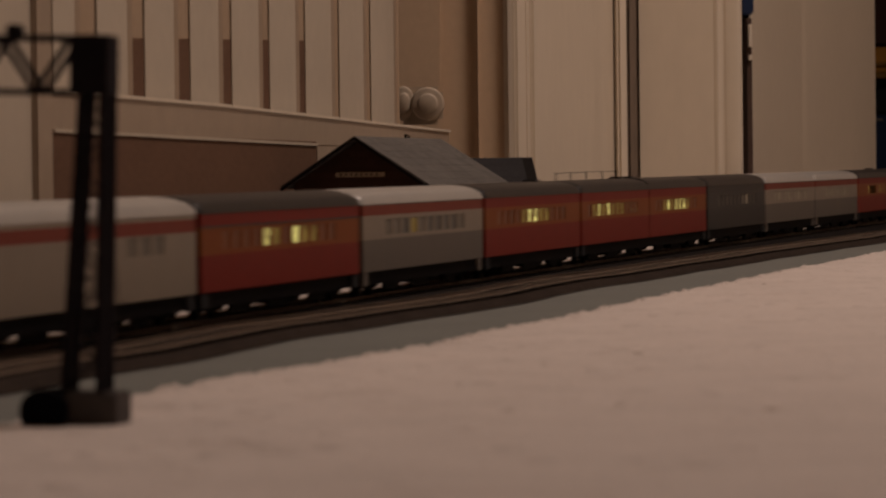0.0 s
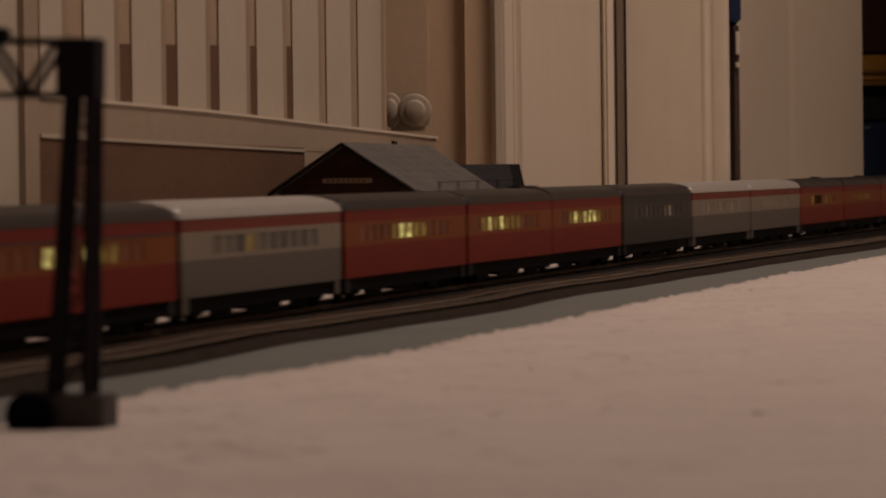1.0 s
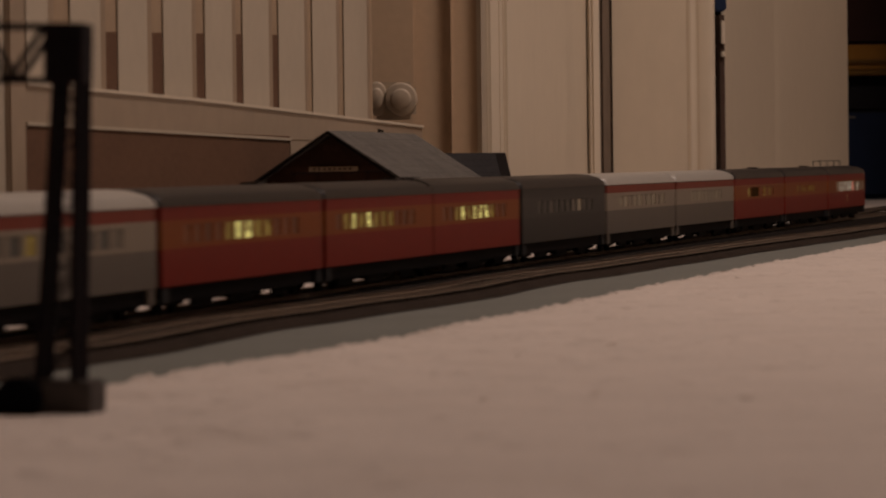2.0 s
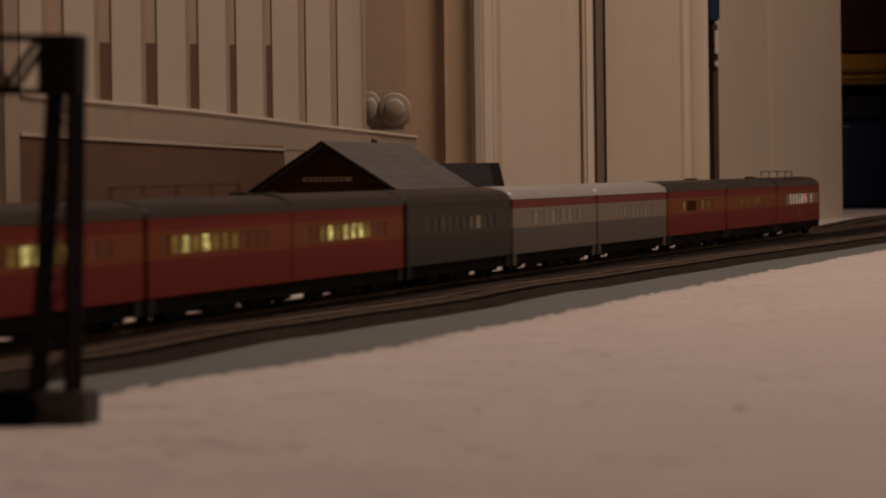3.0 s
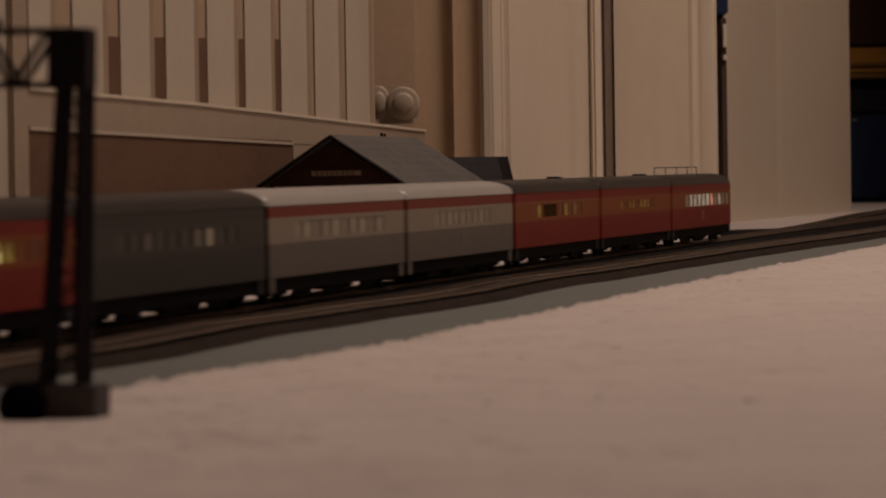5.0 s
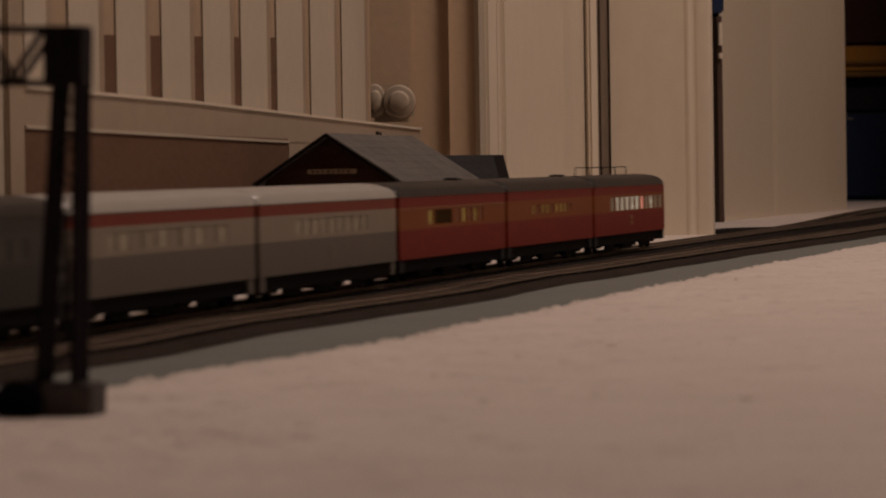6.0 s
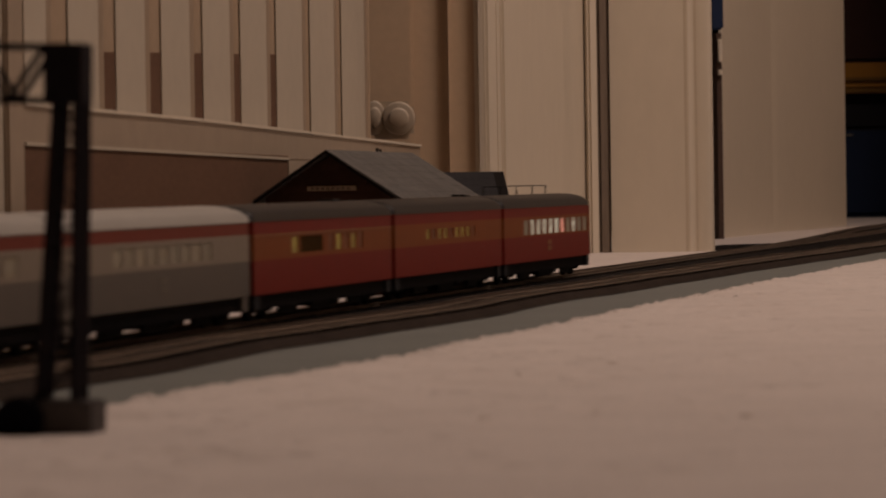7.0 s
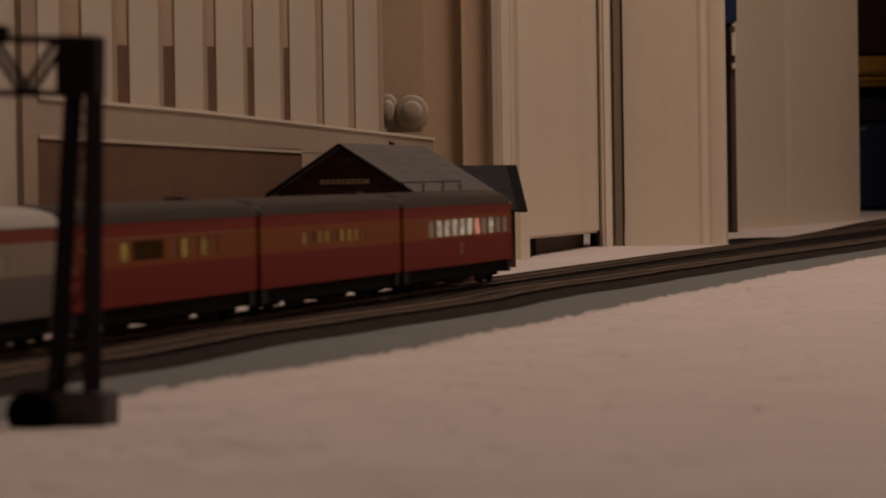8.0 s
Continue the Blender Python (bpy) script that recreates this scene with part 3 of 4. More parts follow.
# ---- signal bridge mast ----
def build_mast():
    x, y = -0.0945, 0.918
    head = radians(77)
    m = Matrix.Translation((x, y, board(y) + 0.0005)) @ Matrix.Rotation(head, 4, "Z") @ Matrix.Rotation(radians(1.4), 4, "X")
    t = thing("signal_bridge", m, "black lattice steel model signal bridge on a grey concrete base", "signal bridge")
    # local x runs along the track, local y to the left across it
    part("base_block", box(-0.0065, 0.0065, -0.0098, 0.0042, 0.0, 0.0108, 0.0007), M_PLINTH, t)
    part("counterweight", rod((0.002, 0.0080, 0.0058), (-0.010, 0.0080, 0.0058), 0.0058, sides=18), M_PLINTHDARK, t)
    top = 0.0972
    feet = ((-0.0048, -0.0050), (0.0048, -0.0002))

    def at(foot, z):
        return foot[0] + (foot[1] - foot[0]) * z / top

    for lx in (-0.0032, 0.0032):
        for foot in feet:
            part("leg", square_bar((lx, at(foot, 0.0105), 0.0105), (lx, at(foot, top), top), 0.0020), M_STEEL, t)
    n = 8
    for i in range(n):
        za, zb = 0.012 + (top - 0.027) * i / n, 0.012 + (top - 0.027) * (i + 1) / n
        for lx in (-0.0032, 0.0032):
            a, b = (feet[0], feet[1]) if i % 2 else (feet[1], feet[0])
            part("brace", square_bar((lx, at(a, za), za), (lx, at(b, zb), zb), 0.0006), M_STEEL, t)
            part("batten", square_bar((lx, at(a, zb), zb), (lx, at(b, zb), zb), 0.0006), M_STEEL, t)
    part("head_plate", box(-0.0045, 0.0045, -0.0062, 0.0036, top - 0.0138, top + 0.0008, 0.0004), M_STEEL, t)
    # the bridge truss across the tracks
    span = 0.150
    for lx in (-0.004, 0.004):
        for z in (top - 0.0132, top):
            part("chord", square_bar((lx, 0.0, z), (lx, span, z), 0.0014), M_STEEL, t)
        for i in range(16):
            a, b = 0.0035 + i * 0.0092, 0.0035 + (i + 1) * 0.0092
            za, zb = (top - 0.0132, top) if i % 2 else (top, top - 0.0132)
            part("web", square_bar((lx, a, za), (lx, b, zb), 0.0012), M_STEEL, t)
    for i in range(7):
        part("tie_bar", square_bar((-0.004, 0.01 + i * 0.022, top), (0.004, 0.01 + i * 0.022, top), 0.0008), M_STEEL, t)
    part("lamp_head", box(-0.003, 0.003, 0.0170, 0.0215, top + 0.0005, top + 0.0034, 0.001), M_STEEL, t)
    # far legs of the bridge beyond the tracks
    for lx in (-0.0032, 0.0032):
        for ly in (span - 0.005, span + 0.005):
            part("leg", square_bar((lx, ly, 0.0), (lx, span, top), 0.0015), M_STEEL, t)
    return t


build_mast()


# ---- station ----
def roof_slab(name, side, x0, x1, h, e, r, over, parent, mat=None):
    dy, dz = (h + over), (r - e) * (h + over) / h
    a = Vector((0, r))
    b = Vector((side * dy, r - dz))
    nrm = Vector((dz, dy)).normalized() * 0.0014
    nrm.x *= side
    bm = bmesh.new()
    q = [a, b, b - Vector((nrm.x, nrm.y)), a - Vector((0, 0.0016))]
    v0 = [bm.verts.new((x0, p.x, p.y)) for p in q]
    v1 = [bm.verts.new((x1, p.x, p.y)) for p in q]
    bm.faces.new(v0), bm.faces.new(v1[::-1])
    for i in range(4):
        bm.faces.new((v0[i], v1[i], v1[(i + 1) % 4], v0[(i + 1) % 4]))
    ob = part(name, bm, M_TRIM if name == "barge_board" else mat or M_SHINGLE, parent)
    if name == "roof":
        # courses of slates
        rows, cols = 7, int((x1 - x0) / 0.0105)
        slope = (b - a)
        up = Vector((dz * side, dy)).normalized()
        for rr in range(rows):
            p0, p1 = a + slope * (rr / rows), a + slope * ((rr + 1.08) / rows if rr < rows - 1 else 1)
            for c in range(-1, cols):
                shift = 0.5 if rr % 2 else 0.0
                xa = x0 + (c + shift) * (x1 - x0) / cols
                xb = min(xa + (x1 - x0) / cols - 0.0002, x1)
                xa = max(xa, x0)
                if xb - xa < 0.001:
                    continue
                bm = bmesh.new()
                lo, hi = 0.00004, 0.00012
                pts = [(p0, lo), (p1, hi), (p1, 0.0), (p0, -0.0002)]
                w0 = [bm.verts.new((xa, p.x + up.x * k, p.y + up.y * k)) for p, k in pts]
                w1 = [bm.verts.new((xb, p.x + up.x * k, p.y + up.y * k)) for p, k in pts]
                bm.faces.new(w0), bm.faces.new(w1[::-1])
                for i in range(4):
                    bm.faces.new((w0[i], w1[i], w1[(i + 1) % 4], w0[(i + 1) % 4]))
                part("slate", bm, mat or M_SHINGLE, ob)
    return ob


def build_station():
    ridge_a = Vector((-0.0616, 2.05))
    head = radians(76.0)
    m = Matrix.Translation((ridge_a.x, ridge_a.y, board(ridge_a.y))) @ Matrix.Rotation(head, 4, "Z")
    t = thing("station_building", m, "dark brown model railway station with slate gable roofs", "model station")
    # local x along the ridge, away from the camera; y to the left
    half, eave, ridge = 0.0375, 0.0571, 0.0812
    length = 0.186
    part("wall", prism([(-half, 0.0), (half, 0.0), (half, eave), (0, ridge - 0.003), (-half, eave)], 0.006, length - 0.006), M_STATION, t) \
        .matrix_local = Matrix.Rotation(-math.pi / 2, 4, "Z")
    for side in (-1, 1):
        roof_slab("roof", side, -0.004, length, half, eave, ridge, 0.005, t)
        roof_slab("barge_board", side, -0.0052, -0.004, half, eave - 0.0012, ridge - 0.0004, 0.005, t)
    # clapboards on the gable
    for i in range(12):
        z = 0.030 + i * 0.004
        w = half if z + 0.004 < eave else half * (ridge - 0.0085 - z) / (ridge - 0.0045 - eave)
        if w > 0.003:
            part("clapboard", box(0.0052, 0.006, -w, w, z, z + 0.0036), M_STATION, t)
    sign = part("sign", box(0.003, 0.0048, -0.0150, 0.0130, 0.0588, 0.0614, 0.0002), M_SIGN, t, "pale name board with unreadable lettering")
    for i in range(8):
        y = 0.010 - i * 0.0029
        part("lettering", box(0.0028, 0.003, y - 0.0011, y + 0.0007, 0.0595, 0.0607), M_SIGNBAR, sign)
    # ridge ornament
    part("finial", rod((0.105, 0, ridge), (0.105, 0, ridge + 0.002), 0.0009), M_TRIM, t)
    part("finial", rod((0.112, 0, ridge), (0.112, 0, ridge + 0.0015), 0.0007), M_TRIM, t)
    return t


def build_wing():
    m = Matrix.Translation((0.0408, 2.50, board(2.5))) @ Matrix.Rotation(radians(10.6), 4, "Z")
    t = thing("station_wing", m, "dark brown freight shed of the station with a slate gable roof", "model station")
    wh, we, wr = 0.0285, 0.0440, 0.0688
    part("wall", prism([(-wh, 0.0), (wh, 0.0), (wh, we), (0, wr - 0.003), (-wh, we)], -0.056, -0.006), M_STATION, t) \
        .matrix_local = Matrix.Rotation(-math.pi / 2, 4, "Z")
    for side in (-1, 1):
        roof_slab("roof", side, -0.060, -0.0058, wh, we, wr, 0.006, t, M_WINGROOF)
        roof_slab("barge_board", side, -0.0058, 0.0012, wh, we, wr, 0.0066, t)
    return t


build_station()
build_wing()

# ---- walls, radiator, doors ----
A80 = radians(80)
ALONG = Vector((math.cos(A80), math.sin(A80), 0))      # along the wall, away from the camera
INTO = Vector((-math.sin(A80), math.cos(A80), 0))      # into the wall


def wall_frame(dist, y0):
    """A frame on a line parallel to the wall: local x along it, y into it, z up; x = 0 where the line has world y = y0."""
    p = INTO * dist
    k = (y0 - p.y) / ALONG.y
    o = p + ALONG * k
    return Matrix.Translation((o.x, o.y, 0)) @ Matrix.Rotation(A80, 4, "Z")


def rail_top(x):
    """The bottom rail's upper edge sinks a little towards its far end."""
    return 0.1090 - 0.0028 * min(x, 0.3) - 0.0090 * max(0.0, x - 0.3)


def build_radiator():
    m = wall_frame(0.465, 1.6421)
    t = thing("slatted_radiator", m, "white-painted slatted radiator standing on legs against the wall", "radiator")
    slats = [(0.0128, 0.0480), (0.0848, 0.1378), (0.1697, 0.2261), (0.2588, 0.3190), (0.3480, 0.4107),
             (0.4365, 0.5024), (0.5281, 0.5992), (0.6222, 0.6941), (0.7172, 0.7917)]
    for a, b in slats:
        low = rail_top((a + b) / 2)
        part("slat", box(a, b, 0.0028, 0.0033, low, 1.0275, 0.0002), M_RADIATOR, t)
        # Thin strip added by each slat, the edge's shade put into its colour.
        part("slat_edge_shade", box(b + 0.0002, b + 0.0100, 0.0030, 0.0033, low, 1.0275, 0.0001), M_SLATSHADE, t)
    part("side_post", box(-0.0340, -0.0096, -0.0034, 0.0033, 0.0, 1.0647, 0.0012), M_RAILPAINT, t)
    part("top_rail", box(-0.0019, 0.9486, -0.008, 0.022, 1.0275, 1.0647, 0.003), M_RADIATOR, t)
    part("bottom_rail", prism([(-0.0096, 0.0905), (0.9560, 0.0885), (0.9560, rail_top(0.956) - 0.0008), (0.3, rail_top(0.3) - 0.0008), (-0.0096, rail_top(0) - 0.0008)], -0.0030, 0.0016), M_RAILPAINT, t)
    # Lip in paler paint than the rail: its highlight is put into the colour.
    part("rail_lip", prism([(-0.0096, rail_top(0) - 0.0012), (0.3, rail_top(0.3) - 0.0012), (0.9560, rail_top(0.956) - 0.0012), (0.9560, rail_top(0.956) + 0.0004), (0.3, rail_top(0.3) + 0.0004), (-0.0096, rail_top(0) + 0.0004)], -0.0042, -0.0004), M_PAINT, t)
    part("under_lip", prism([(-0.0096, 0.0905), (0.5275, 0.0885), (0.5275, 0.0900), (-0.0096, 0.0920)], -0.0040, -0.0002), M_RADIATOR, t)
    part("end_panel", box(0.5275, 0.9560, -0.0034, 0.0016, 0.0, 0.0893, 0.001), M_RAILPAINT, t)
    part("recess_board", box(-0.0094, 0.5275, -0.0031, 0.0014, 0.0, 0.0910), M_BROWN, t, "brown board under the rail")
    return t


def build_valve():
    """A painted valve at the end of the rail: its round caps look along the wall."""
    t = thing("radiator_valve", Matrix.Translation((-0.0288, 2.553, 0.1063)) @ Matrix.Scale(0.93, 4), "white-painted round radiator valve with ringed cap", "valve")

    def turned(x, z, r, y0, y1, squash=1.0):
        bm = bmesh.new()
        prof = ((0.0, y0 - 0.0022), (r * 0.50, y0 - 0.0021), (r * 0.57, y0 - 0.0016), (r * 0.60, y0), (r * 0.66, y0 + 0.0005), (r * 0.86, y0),
                (r * 0.96, y0 + 0.0008), (r, y0 + 0.0024), (r, y1))
        rings = []
        for rr, y in prof:
            rings.append([bm.verts.new((x + squash * rr * math.cos(a), y, z + rr * math.sin(a))) for a in [2 * math.pi * k / 32 for k in range(32)]]
                         if rr else [bm.verts.new((x, y, z))])
        for p, q in zip(rings, rings[1:]):
            for k in range(32):
                if len(p) == 1:
                    bm.faces.new((p[0], q[k], q[(k + 1) % 32]))
                else:
                    bm.faces.new((p[k], q[k], q[(k + 1) % 32], p[(k + 1) % 32]))
        return bm

    part("cap", turned(0.001, 0.0150, 0.0122, -0.008, 0.012), M_VALVE, t, smooth=True)
    part("union", turned(-0.0165, 0.0155, 0.0128, -0.005, 0.014, 0.62), M_VALVE, t, smooth=True)
    part("body", box(-0.021, 0.0120, -0.003, 0.014, 0.0, 0.0275, 0.004), M_VALVE, t)
    return t


build_valve()
build_radiator()


def build_plank():
    m = wall_frame(0.4684, 1.6421)
    t = new("brown_plank", mesh("brown_plank", prism([(0.0, 0.0), (0.585, 0.0), (0.585, 0.1415), (0.0, 0.1225)], 0.0, 0.0014), M_BROWN))
    t.matrix_world = m @ Matrix.Translation((0, 0, board(1.8)))
    tagged(t, "brown wooden plank leaning behind the slatted radiator", "plank")


build_plank()


def wall_piece(name, a, b, z0, z1, thick, mat, label, category="wall", bevel=0.002, parent=None):
    """An upright board or wall from a to b (x, y), its face towards the track, its thickness behind."""
    a, b = Vector((*a, 0)), Vector((*b, 0))
    d = b - a
    m = Matrix.Translation(a) @ Matrix.Rotation(math.atan2(d.y, d.x), 4, "Z")
    ob = new(name, mesh(name, box(0, d.length, 0, thick, z0, z1, bevel), mat))
    ob.matrix_world = m
    if parent:
        ob.parent = parent
        return ob
    return tagged(ob, label, category, kind="structure")


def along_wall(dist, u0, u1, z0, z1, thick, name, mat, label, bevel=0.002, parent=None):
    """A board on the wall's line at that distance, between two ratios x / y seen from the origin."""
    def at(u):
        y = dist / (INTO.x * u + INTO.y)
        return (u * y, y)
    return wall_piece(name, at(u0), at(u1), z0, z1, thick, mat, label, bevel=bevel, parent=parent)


TALL = 2.8
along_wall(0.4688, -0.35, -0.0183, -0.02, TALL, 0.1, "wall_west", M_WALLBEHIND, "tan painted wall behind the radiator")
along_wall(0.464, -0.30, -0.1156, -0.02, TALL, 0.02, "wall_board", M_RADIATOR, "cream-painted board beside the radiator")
wall_piece("wall_return", (-0.075, 2.606), (0.0345, 2.606), -0.02, TALL, 0.05, M_WALL, "tan painted wall between the radiator and the door")
wall_piece("return_board", (-0.0540, 2.598), (-0.0172, 2.598), -0.02, TALL, 0.007, M_WALL, "flat tan board on the wall", "trim", 0.002)
wall_piece("return_bead", (0.0036, 2.600), (0.0104, 2.600), -0.02, TALL, 0.008, M_WALL, "rounded vertical bead on the wall", "trim", 0.003)
wall_piece("return_bead", (0.0246, 2.600), (0.0335, 2.600), -0.02, TALL, 0.008, M_PAINT, "cream bead beside the door casing", "trim", 0.003)
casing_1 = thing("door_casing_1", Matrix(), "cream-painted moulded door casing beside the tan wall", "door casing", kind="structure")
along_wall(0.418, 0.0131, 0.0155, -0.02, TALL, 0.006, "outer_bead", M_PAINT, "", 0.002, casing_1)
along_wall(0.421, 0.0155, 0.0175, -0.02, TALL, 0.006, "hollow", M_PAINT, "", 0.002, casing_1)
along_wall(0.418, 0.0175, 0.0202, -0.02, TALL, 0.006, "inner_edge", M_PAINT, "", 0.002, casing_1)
# Backing sheet added in near-black, standing for the shade beside the casing.
wall_piece("casing_gap_shade", (0.052, 2.72), (0.062, 2.85), -0.02, TALL, 0.02, M_DARK, "near-black backing for the shade in the door rebate")

DOOR_A, DOOR_B = Vector((0.0536, 2.71)), Vector((0.119, 3.08))


def build_door():
    d = DOOR_B - DOOR_A
    m = Matrix.Translation((*DOOR_A, 0)) @ Matrix.Rotation(math.atan2(d.y, d.x), 4, "Z")
    t = thing("door_1", m, "cream-painted door with a dark gap under it", "door", kind="structure")
    part("door_leaf", box(0.0, d.length + 0.033, 0.004, 0.012, 0.0298, 2.8, 0.002), M_PAINT, t)
    # Dark board added behind the gap, in place of the shade under the door.
    part("gap_backing", box(-0.02, d.length + 0.050, 0.020, 0.025, 0.0, 0.08), M_EDGE, t)
    return t


build_door()
# Another added near-black sheet, for the shade between leaf and jamb.
wall_piece("jamb_gap_shade", (0.118, 3.13), (0.128, 3.135), -0.02, TALL, 0.01, M_DARK, "near-black backing for the shade between door and jamb", "door jamb", 0)
wall_piece("door_jamb", (0.1240, 3.105), (0.1320, 3.108), -0.02, TALL, 0.012, M_PAINT, "cream door jamb edge", "door jamb")
wall_piece("door_stop", (0.1325, 3.125), (0.1428, 3.128), -0.02, TALL, 0.03, M_POST, "bare brown wooden door stop", "door stop")
casing_2 = thing("door_casing_2", Matrix(), "broad cream-painted door casing with a beaded edge", "door casing", kind="structure")
def casing_strip(name, x0, x1, steps):
    """One moulding of the casing, along the line from the door stop to the track side; steps: how proud it stands at even steps."""
    a, b = Vector((0.1425, 3.125)), Vector((0.2256, 3.108))
    d = (b - a) / (b.x - a.x)
    nrm = Vector((d.y, -1)).normalized()
    n = len(steps) - 1
    face = [a + d * (x0 + (x1 - x0) * i / n - a.x) + nrm * p for i, p in enumerate(steps)]
    plan = face + [face[-1] - nrm * 0.012, face[0] - nrm * 0.012]
    bm = bmesh.new()
    low = [bm.verts.new((p.x, p.y, -0.02)) for p in plan]
    top = [bm.verts.new((p.x, p.y, TALL)) for p in plan]
    for i in range(len(plan)):
        k = (i + 1) % len(plan)
        bm.faces.new((low[i], low[k], top[k], top[i]))
    bm.faces.new(low), bm.faces.new(top)
    part(name, bm, M_PAINT, casing_2)


casing_strip("flat_board", 0.1425, 0.2036, (0.0, 0.0))
casing_strip("bead", 0.2036, 0.2092, (0.0, 0.0004, 0.0009, 0.0011, 0.0009, 0.0003))
casing_strip("hollow", 0.2092, 0.2140, (0.0003, -0.0001, -0.0003, 0.0, 0.0006))
casing_strip("outer_edge", 0.2140, 0.2256, (0.0006, 0.0009, 0.0010, 0.0010, 0.0008, 0.0))
door_2 = thing("door_2", Matrix(), "cream-painted open door standing beside the track", "door", kind="structure")
wall_piece("door_stile", (0.2850, 3.770), (0.3640, 4.080), 0.003, TALL, 0.003, M_PAINT, "", "", 0.001, door_2)
wall_piece("door_panel", (0.3640, 4.083), (0.4870, 4.490), 0.003, TALL, 0.006, M_PAINT, "", "", 0.001, door_2)
wall_piece("panel_bead", (0.3600, 4.066), (0.3690, 4.092), 0.003, TALL, 0.002, M_PAINT, "", "", 0.0006, door_2)
cloth = wall_piece("hanging_cloth", (0.2690, 3.690), (0.2815, 3.692), 0.228, TALL, 0.003, M_BLUEBRIGHT, "blue cloth hanging behind the open door", "cloth")
cloth["kind"] = ""

door_edge = thing("door_edge", Matrix(), "brown bare wooden door edge with pale latch plates in the gap", "door edge", kind="structure")
wall_piece("edge_board", (0.2762, 3.720), (0.2815, 3.721), 0.0, 0.226, 0.02, M_EDGE, "", "", 0.0004, door_edge)
for z0, z1 in ((0.197, 0.220), (0.184, 0.1895)):
    wall_piece("latch_plate", (0.2782, 3.715), (0.2818, 3.716), z0, z1, 0.0045, M_PAINT, "", "", 0.0006, door_edge)

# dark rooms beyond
# The hall's lack of light is put into this wall's near-black colour.
wall_piece("wall_hall", (0.05, 4.35), (0.46, 4.60), -0.02, TALL, 0.05, M_DARK, "hall wall behind the doors, near black for the unlit hall")
# Unseen wall, added to block the lamp's light from the room beyond.
wall_piece("wall_light_block", (0.78, 4.66), (3.5, 4.66), -0.02, TALL, 0.08, M_ROOMWALL, "unseen plain wall added to keep lamp light off the far boxes")


def stack_box(name, x0, x1, y0, y1, z0, z1, mat, label, bevel=0.006):
    t = new(name, mesh(name, box(x0, x1, y0, y1, z0, z1, bevel), mat))
    return tagged(t, label, "storage box")


zb = board(5.6)
stack_box("blue_box", 0.56, 0.75, 5.55, 5.85, zb, zb + 0.128, M_BLUE, "dark blue plastic storage box on the floor")
stack_box("black_box", 0.56, 0.75, 5.56, 5.85, zb + 0.128, zb + 0.186, M_BLACK, "black flat box on the blue box")
stack_box("yellow_box", 0.56, 0.75, 5.54, 5.85, zb + 0.186, zb + 0.228, M_YELLOW, "yellow plastic box on a black box")
yellow = bpy.data.objects["yellow_box"]
part("rim", box(0.555, 0.755, 5.535, 5.542, zb + 0.182, zb + 0.190, 0.002), M_MUSTARD, yellow)
part("handle_strap", box(0.555, 0.755, 5.533, 5.540, zb + 0.200, zb + 0.206, 0.002), M_MUSTARD, yellow)
# Pale patch on the blue box: a small glint put into colour.
part("label", box(0.590, 0.612, 5.547, 5.551, zb + 0.1195, zb + 0.1225), M_PLATE, bpy.data.objects["blue_box"], "small pale patch painted as a glint")
stack_box("grey_pouch", 0.566, 0.586, 5.50, 5.545, zb + 0.228, zb + 0.262, M_DIAPH, "small grey cloth pouch on the yellow box", 0.009)
stack_box("red_brown_box", 0.56, 0.75, 5.56, 5.85, zb + 0.228, zb + 0.45, M_REDBROWN, "dark red-brown cardboard box on top of the stack")

# ---- the room around ----
def room_wall(name, x0, x1, y0, y1, z0, z1, mat, label):
    ob = new(name, mesh(name, box(x0, x1, y0, y1, z0, z1), mat))
    return tagged(ob, label, "ceiling" if name == "ceiling" else "wall", kind="structure")


room_wall("wall_south", -1.6, 3.6, -2.1, -2.0, -0.1, 2.8, M_ROOMWALL, "plain painted room wall")
room_wall("wall_east", 3.5, 3.6, -2.0, 7.0, -0.1, 2.8, M_ROOMWALL, "plain painted room wall")
room_wall("wall_north", -1.6, 3.6, 7.0, 7.1, -0.1, 2.8, M_ROOMWALL, "plain painted far wall")
room_wall("wall_far_west", -1.7, -1.6, -2.0, 7.0, -0.1, 2.8, M_ROOMWALL, "plain painted room wall")
room_wall("ceiling", -1.7, 3.6, -2.1, 7.1, 2.8, 2.9, M_CEIL, "plain white ceiling")

# ---- floor, bed, sheets, tracks ----
build_floor()


def bed_back(s):
    """Sideways distance from the centre line to the bed's back edge; it broadens behind the door casing for a short stretch."""
    return -0.0235 + 0.004 * ease(s, 1.25, 1.6) - 0.054 * (ease(s, 1.93, 2.03) - ease(s, 2.19, 2.26))


def bed_split(s):
    return front_edge(s) - 0.043


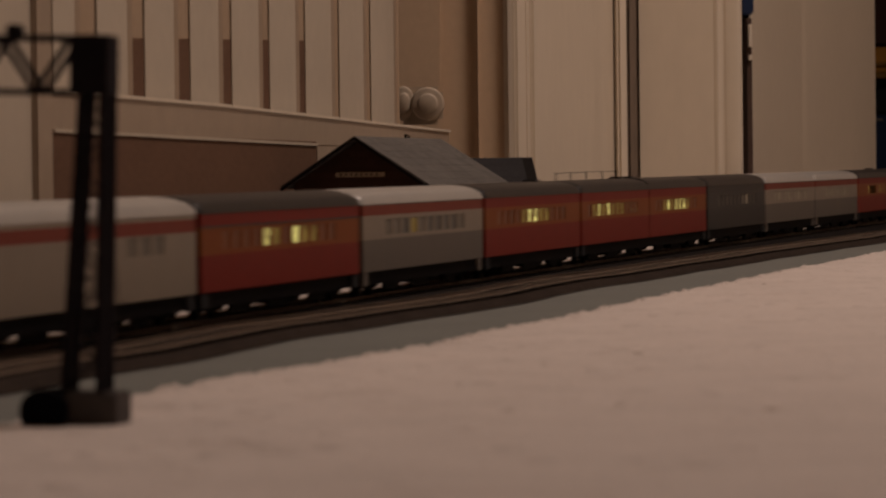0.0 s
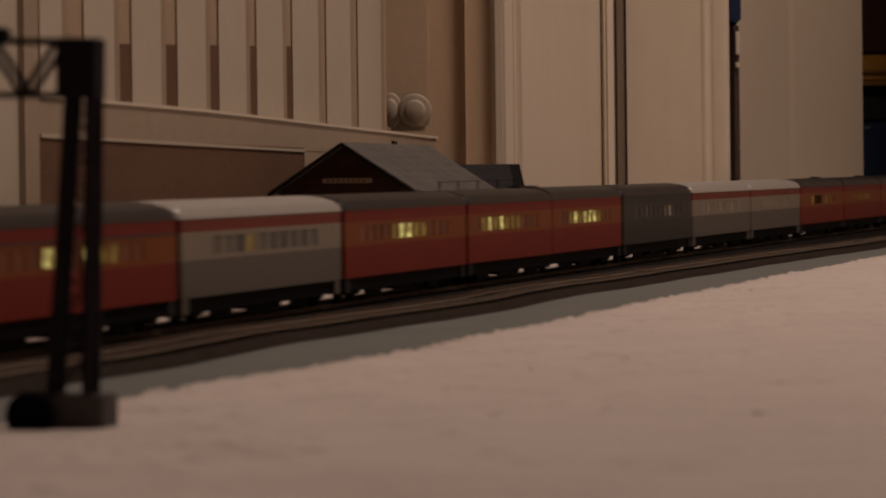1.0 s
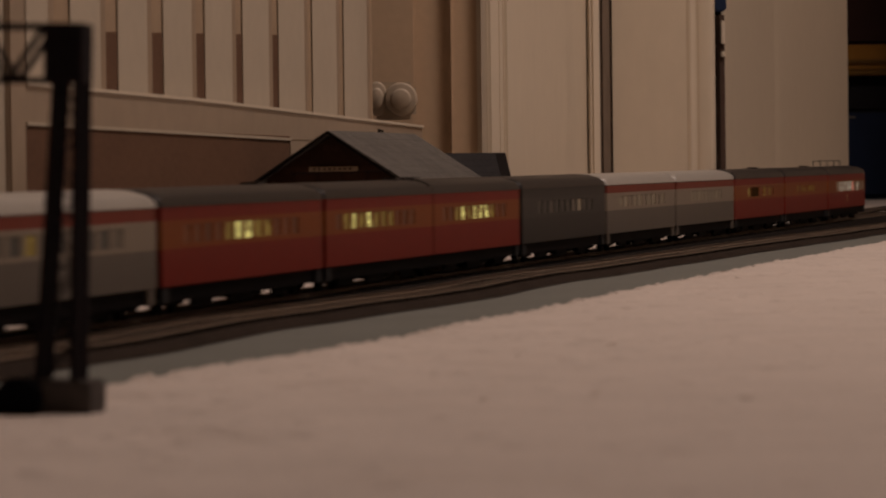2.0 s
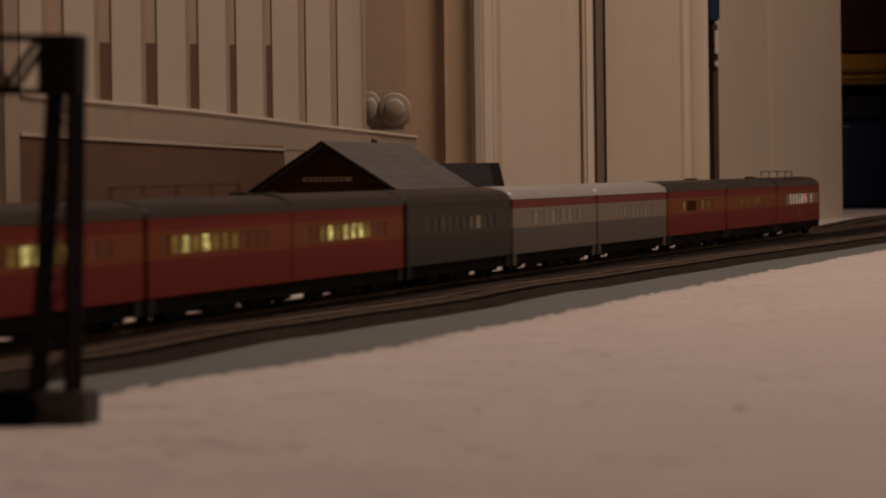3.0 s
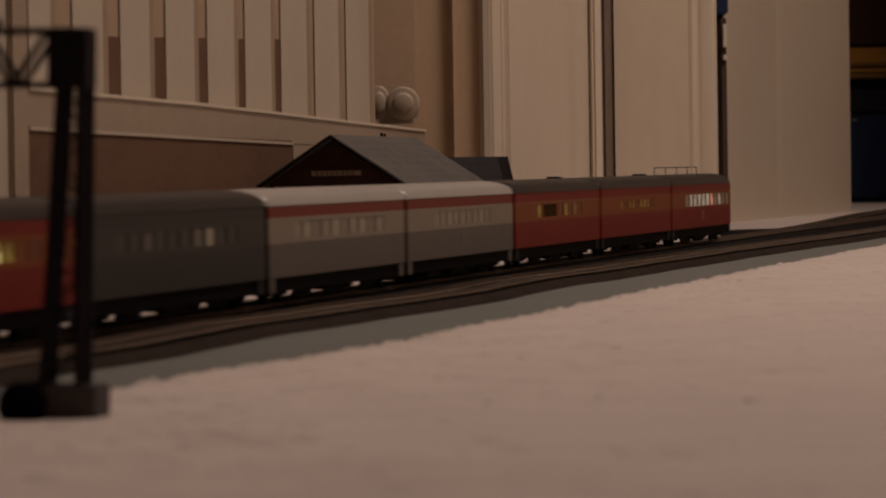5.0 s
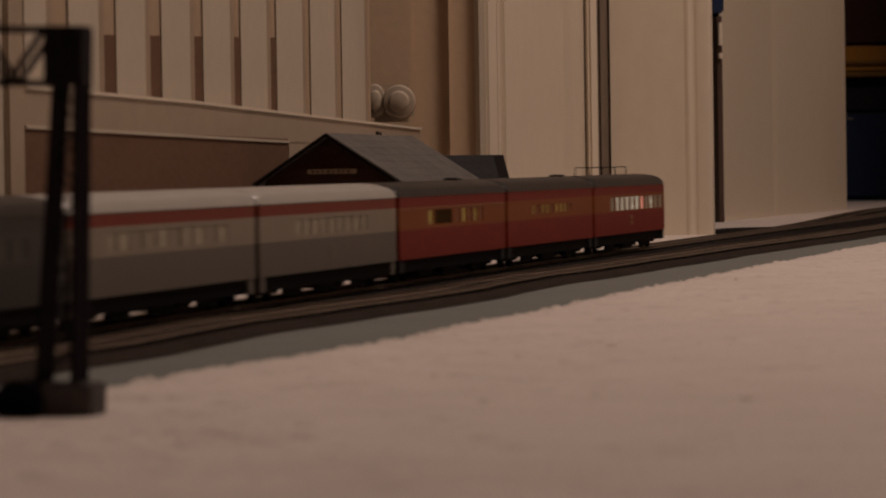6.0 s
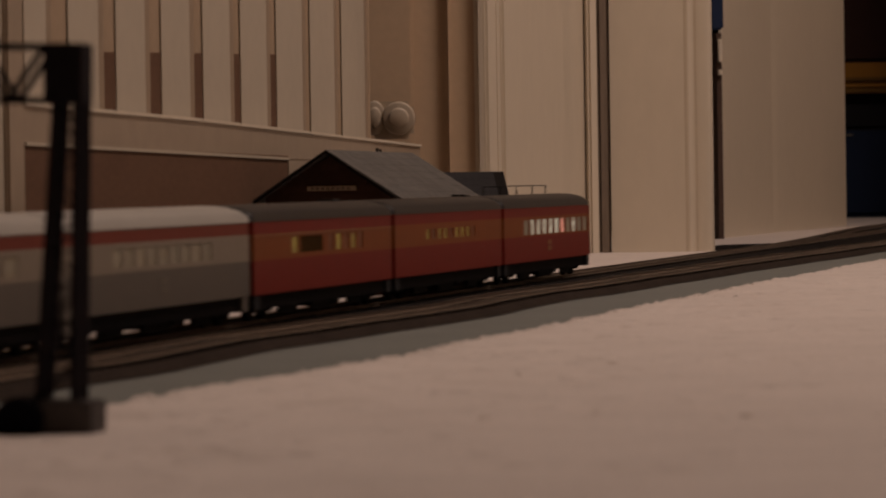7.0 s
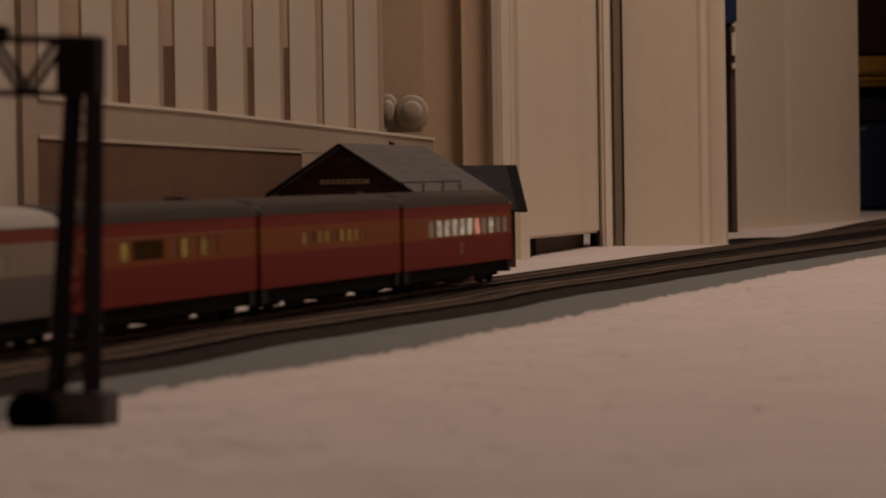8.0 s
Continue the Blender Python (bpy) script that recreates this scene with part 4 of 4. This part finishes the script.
ribbon("roadbed", bed_back, lambda s: bed_split(s) + 0.004, 0.0003, 0.0018, M_BED, "dark roadbed under the train's track", "roadbed")
ribbon("cork_roadbed", bed_split, front_edge, 0.0003, 0.0036, M_CORK, "brown-black raised roadbed with a wavy edge under the empty track", "roadbed")
fleece_sheet("snow_sheet_front", fleece_edge, 1.6, 0.003, "white fleece snow sheet with a ragged edge beside the track", 0.0045, 1)
fleece_tufts()
fleece_sheet("snow_sheet_back", lambda s: bed_back(s) - 0.004, -0.5, 0.0012, "white fleece snow sheet behind the track", 0.003, 2)


def crumb(name, x, y, r, mat, label, seed):
    rnd = random.Random(seed)
    bm = bmesh.new()
    bmesh.ops.create_icosphere(bm, subdivisions=1, radius=r)
    for v in bm.verts:
        v.co = Vector((v.co.x * rnd.uniform(1.0, 1.8), v.co.y * rnd.uniform(0.7, 1.2), v.co.z * 0.4))
    ob = new(name, mesh(name, bm, mat))
    ob.location = (x, y, board(y) + 0.0030 + r * 0.2)
    tagged(ob, label, "crumb")


crumb("crumb", 0.1480, 1.98, 0.0013, M_POST, "small dark brown crumb lying on the white fleece", 3)
crumb("crumb", 0.1475, 1.88, 0.0008, M_POST, "tiny brown crumb lying on the white fleece", 4)
M_LINT = material("lint", (0.50, 0.425, 0.365), 0.95, vary=0.1, spec=0.0)
for k, (x, y, r) in enumerate(((0.0100, 0.9426, 0.0014), (0.0546, 1.2178, 0.0013), (0.0756, 0.9350, 0.0017), (0.0385, 0.9589, 0.0012), (0.0230, 1.1561, 0.0009))):
    crumb("lint", x, y, r, M_LINT, "small soft brownish lint ball on the white fleece", 20 + k)
t1 = build_track("track", lambda s: 0.0, -1.2, 4.1, "model railway track with dull nickel rails on dark ties")
t2 = build_track("track", second_track, -1.2, 4.1, "empty model railway track with dull nickel rails", 0.0018)


def siding(s):
    """A siding that leaves the main track towards the wall."""
    q = min(max((s - 1.95) / 1.3, 0.0), 1.0)
    return -0.056 * q * q * (3 - 2 * q)


t3 = build_track("track", siding, 2.12, 3.5, "dull siding track curving away beside the wall")
build_ties(t3, siding, 2.15, 3.4)
build_ties(t1, lambda s: 0.0, 0.0, 2.25)
build_ties(t2, second_track, 0.0, 2.25, 0.0018)


def motions():
    for car, s in TRAIN:
        rows = []
        for i in range(17):
            t = i * 0.5
            rows.append((t, car_pose(s - SPEED * t, 0.09)))
        walk(car, rows)


motions()
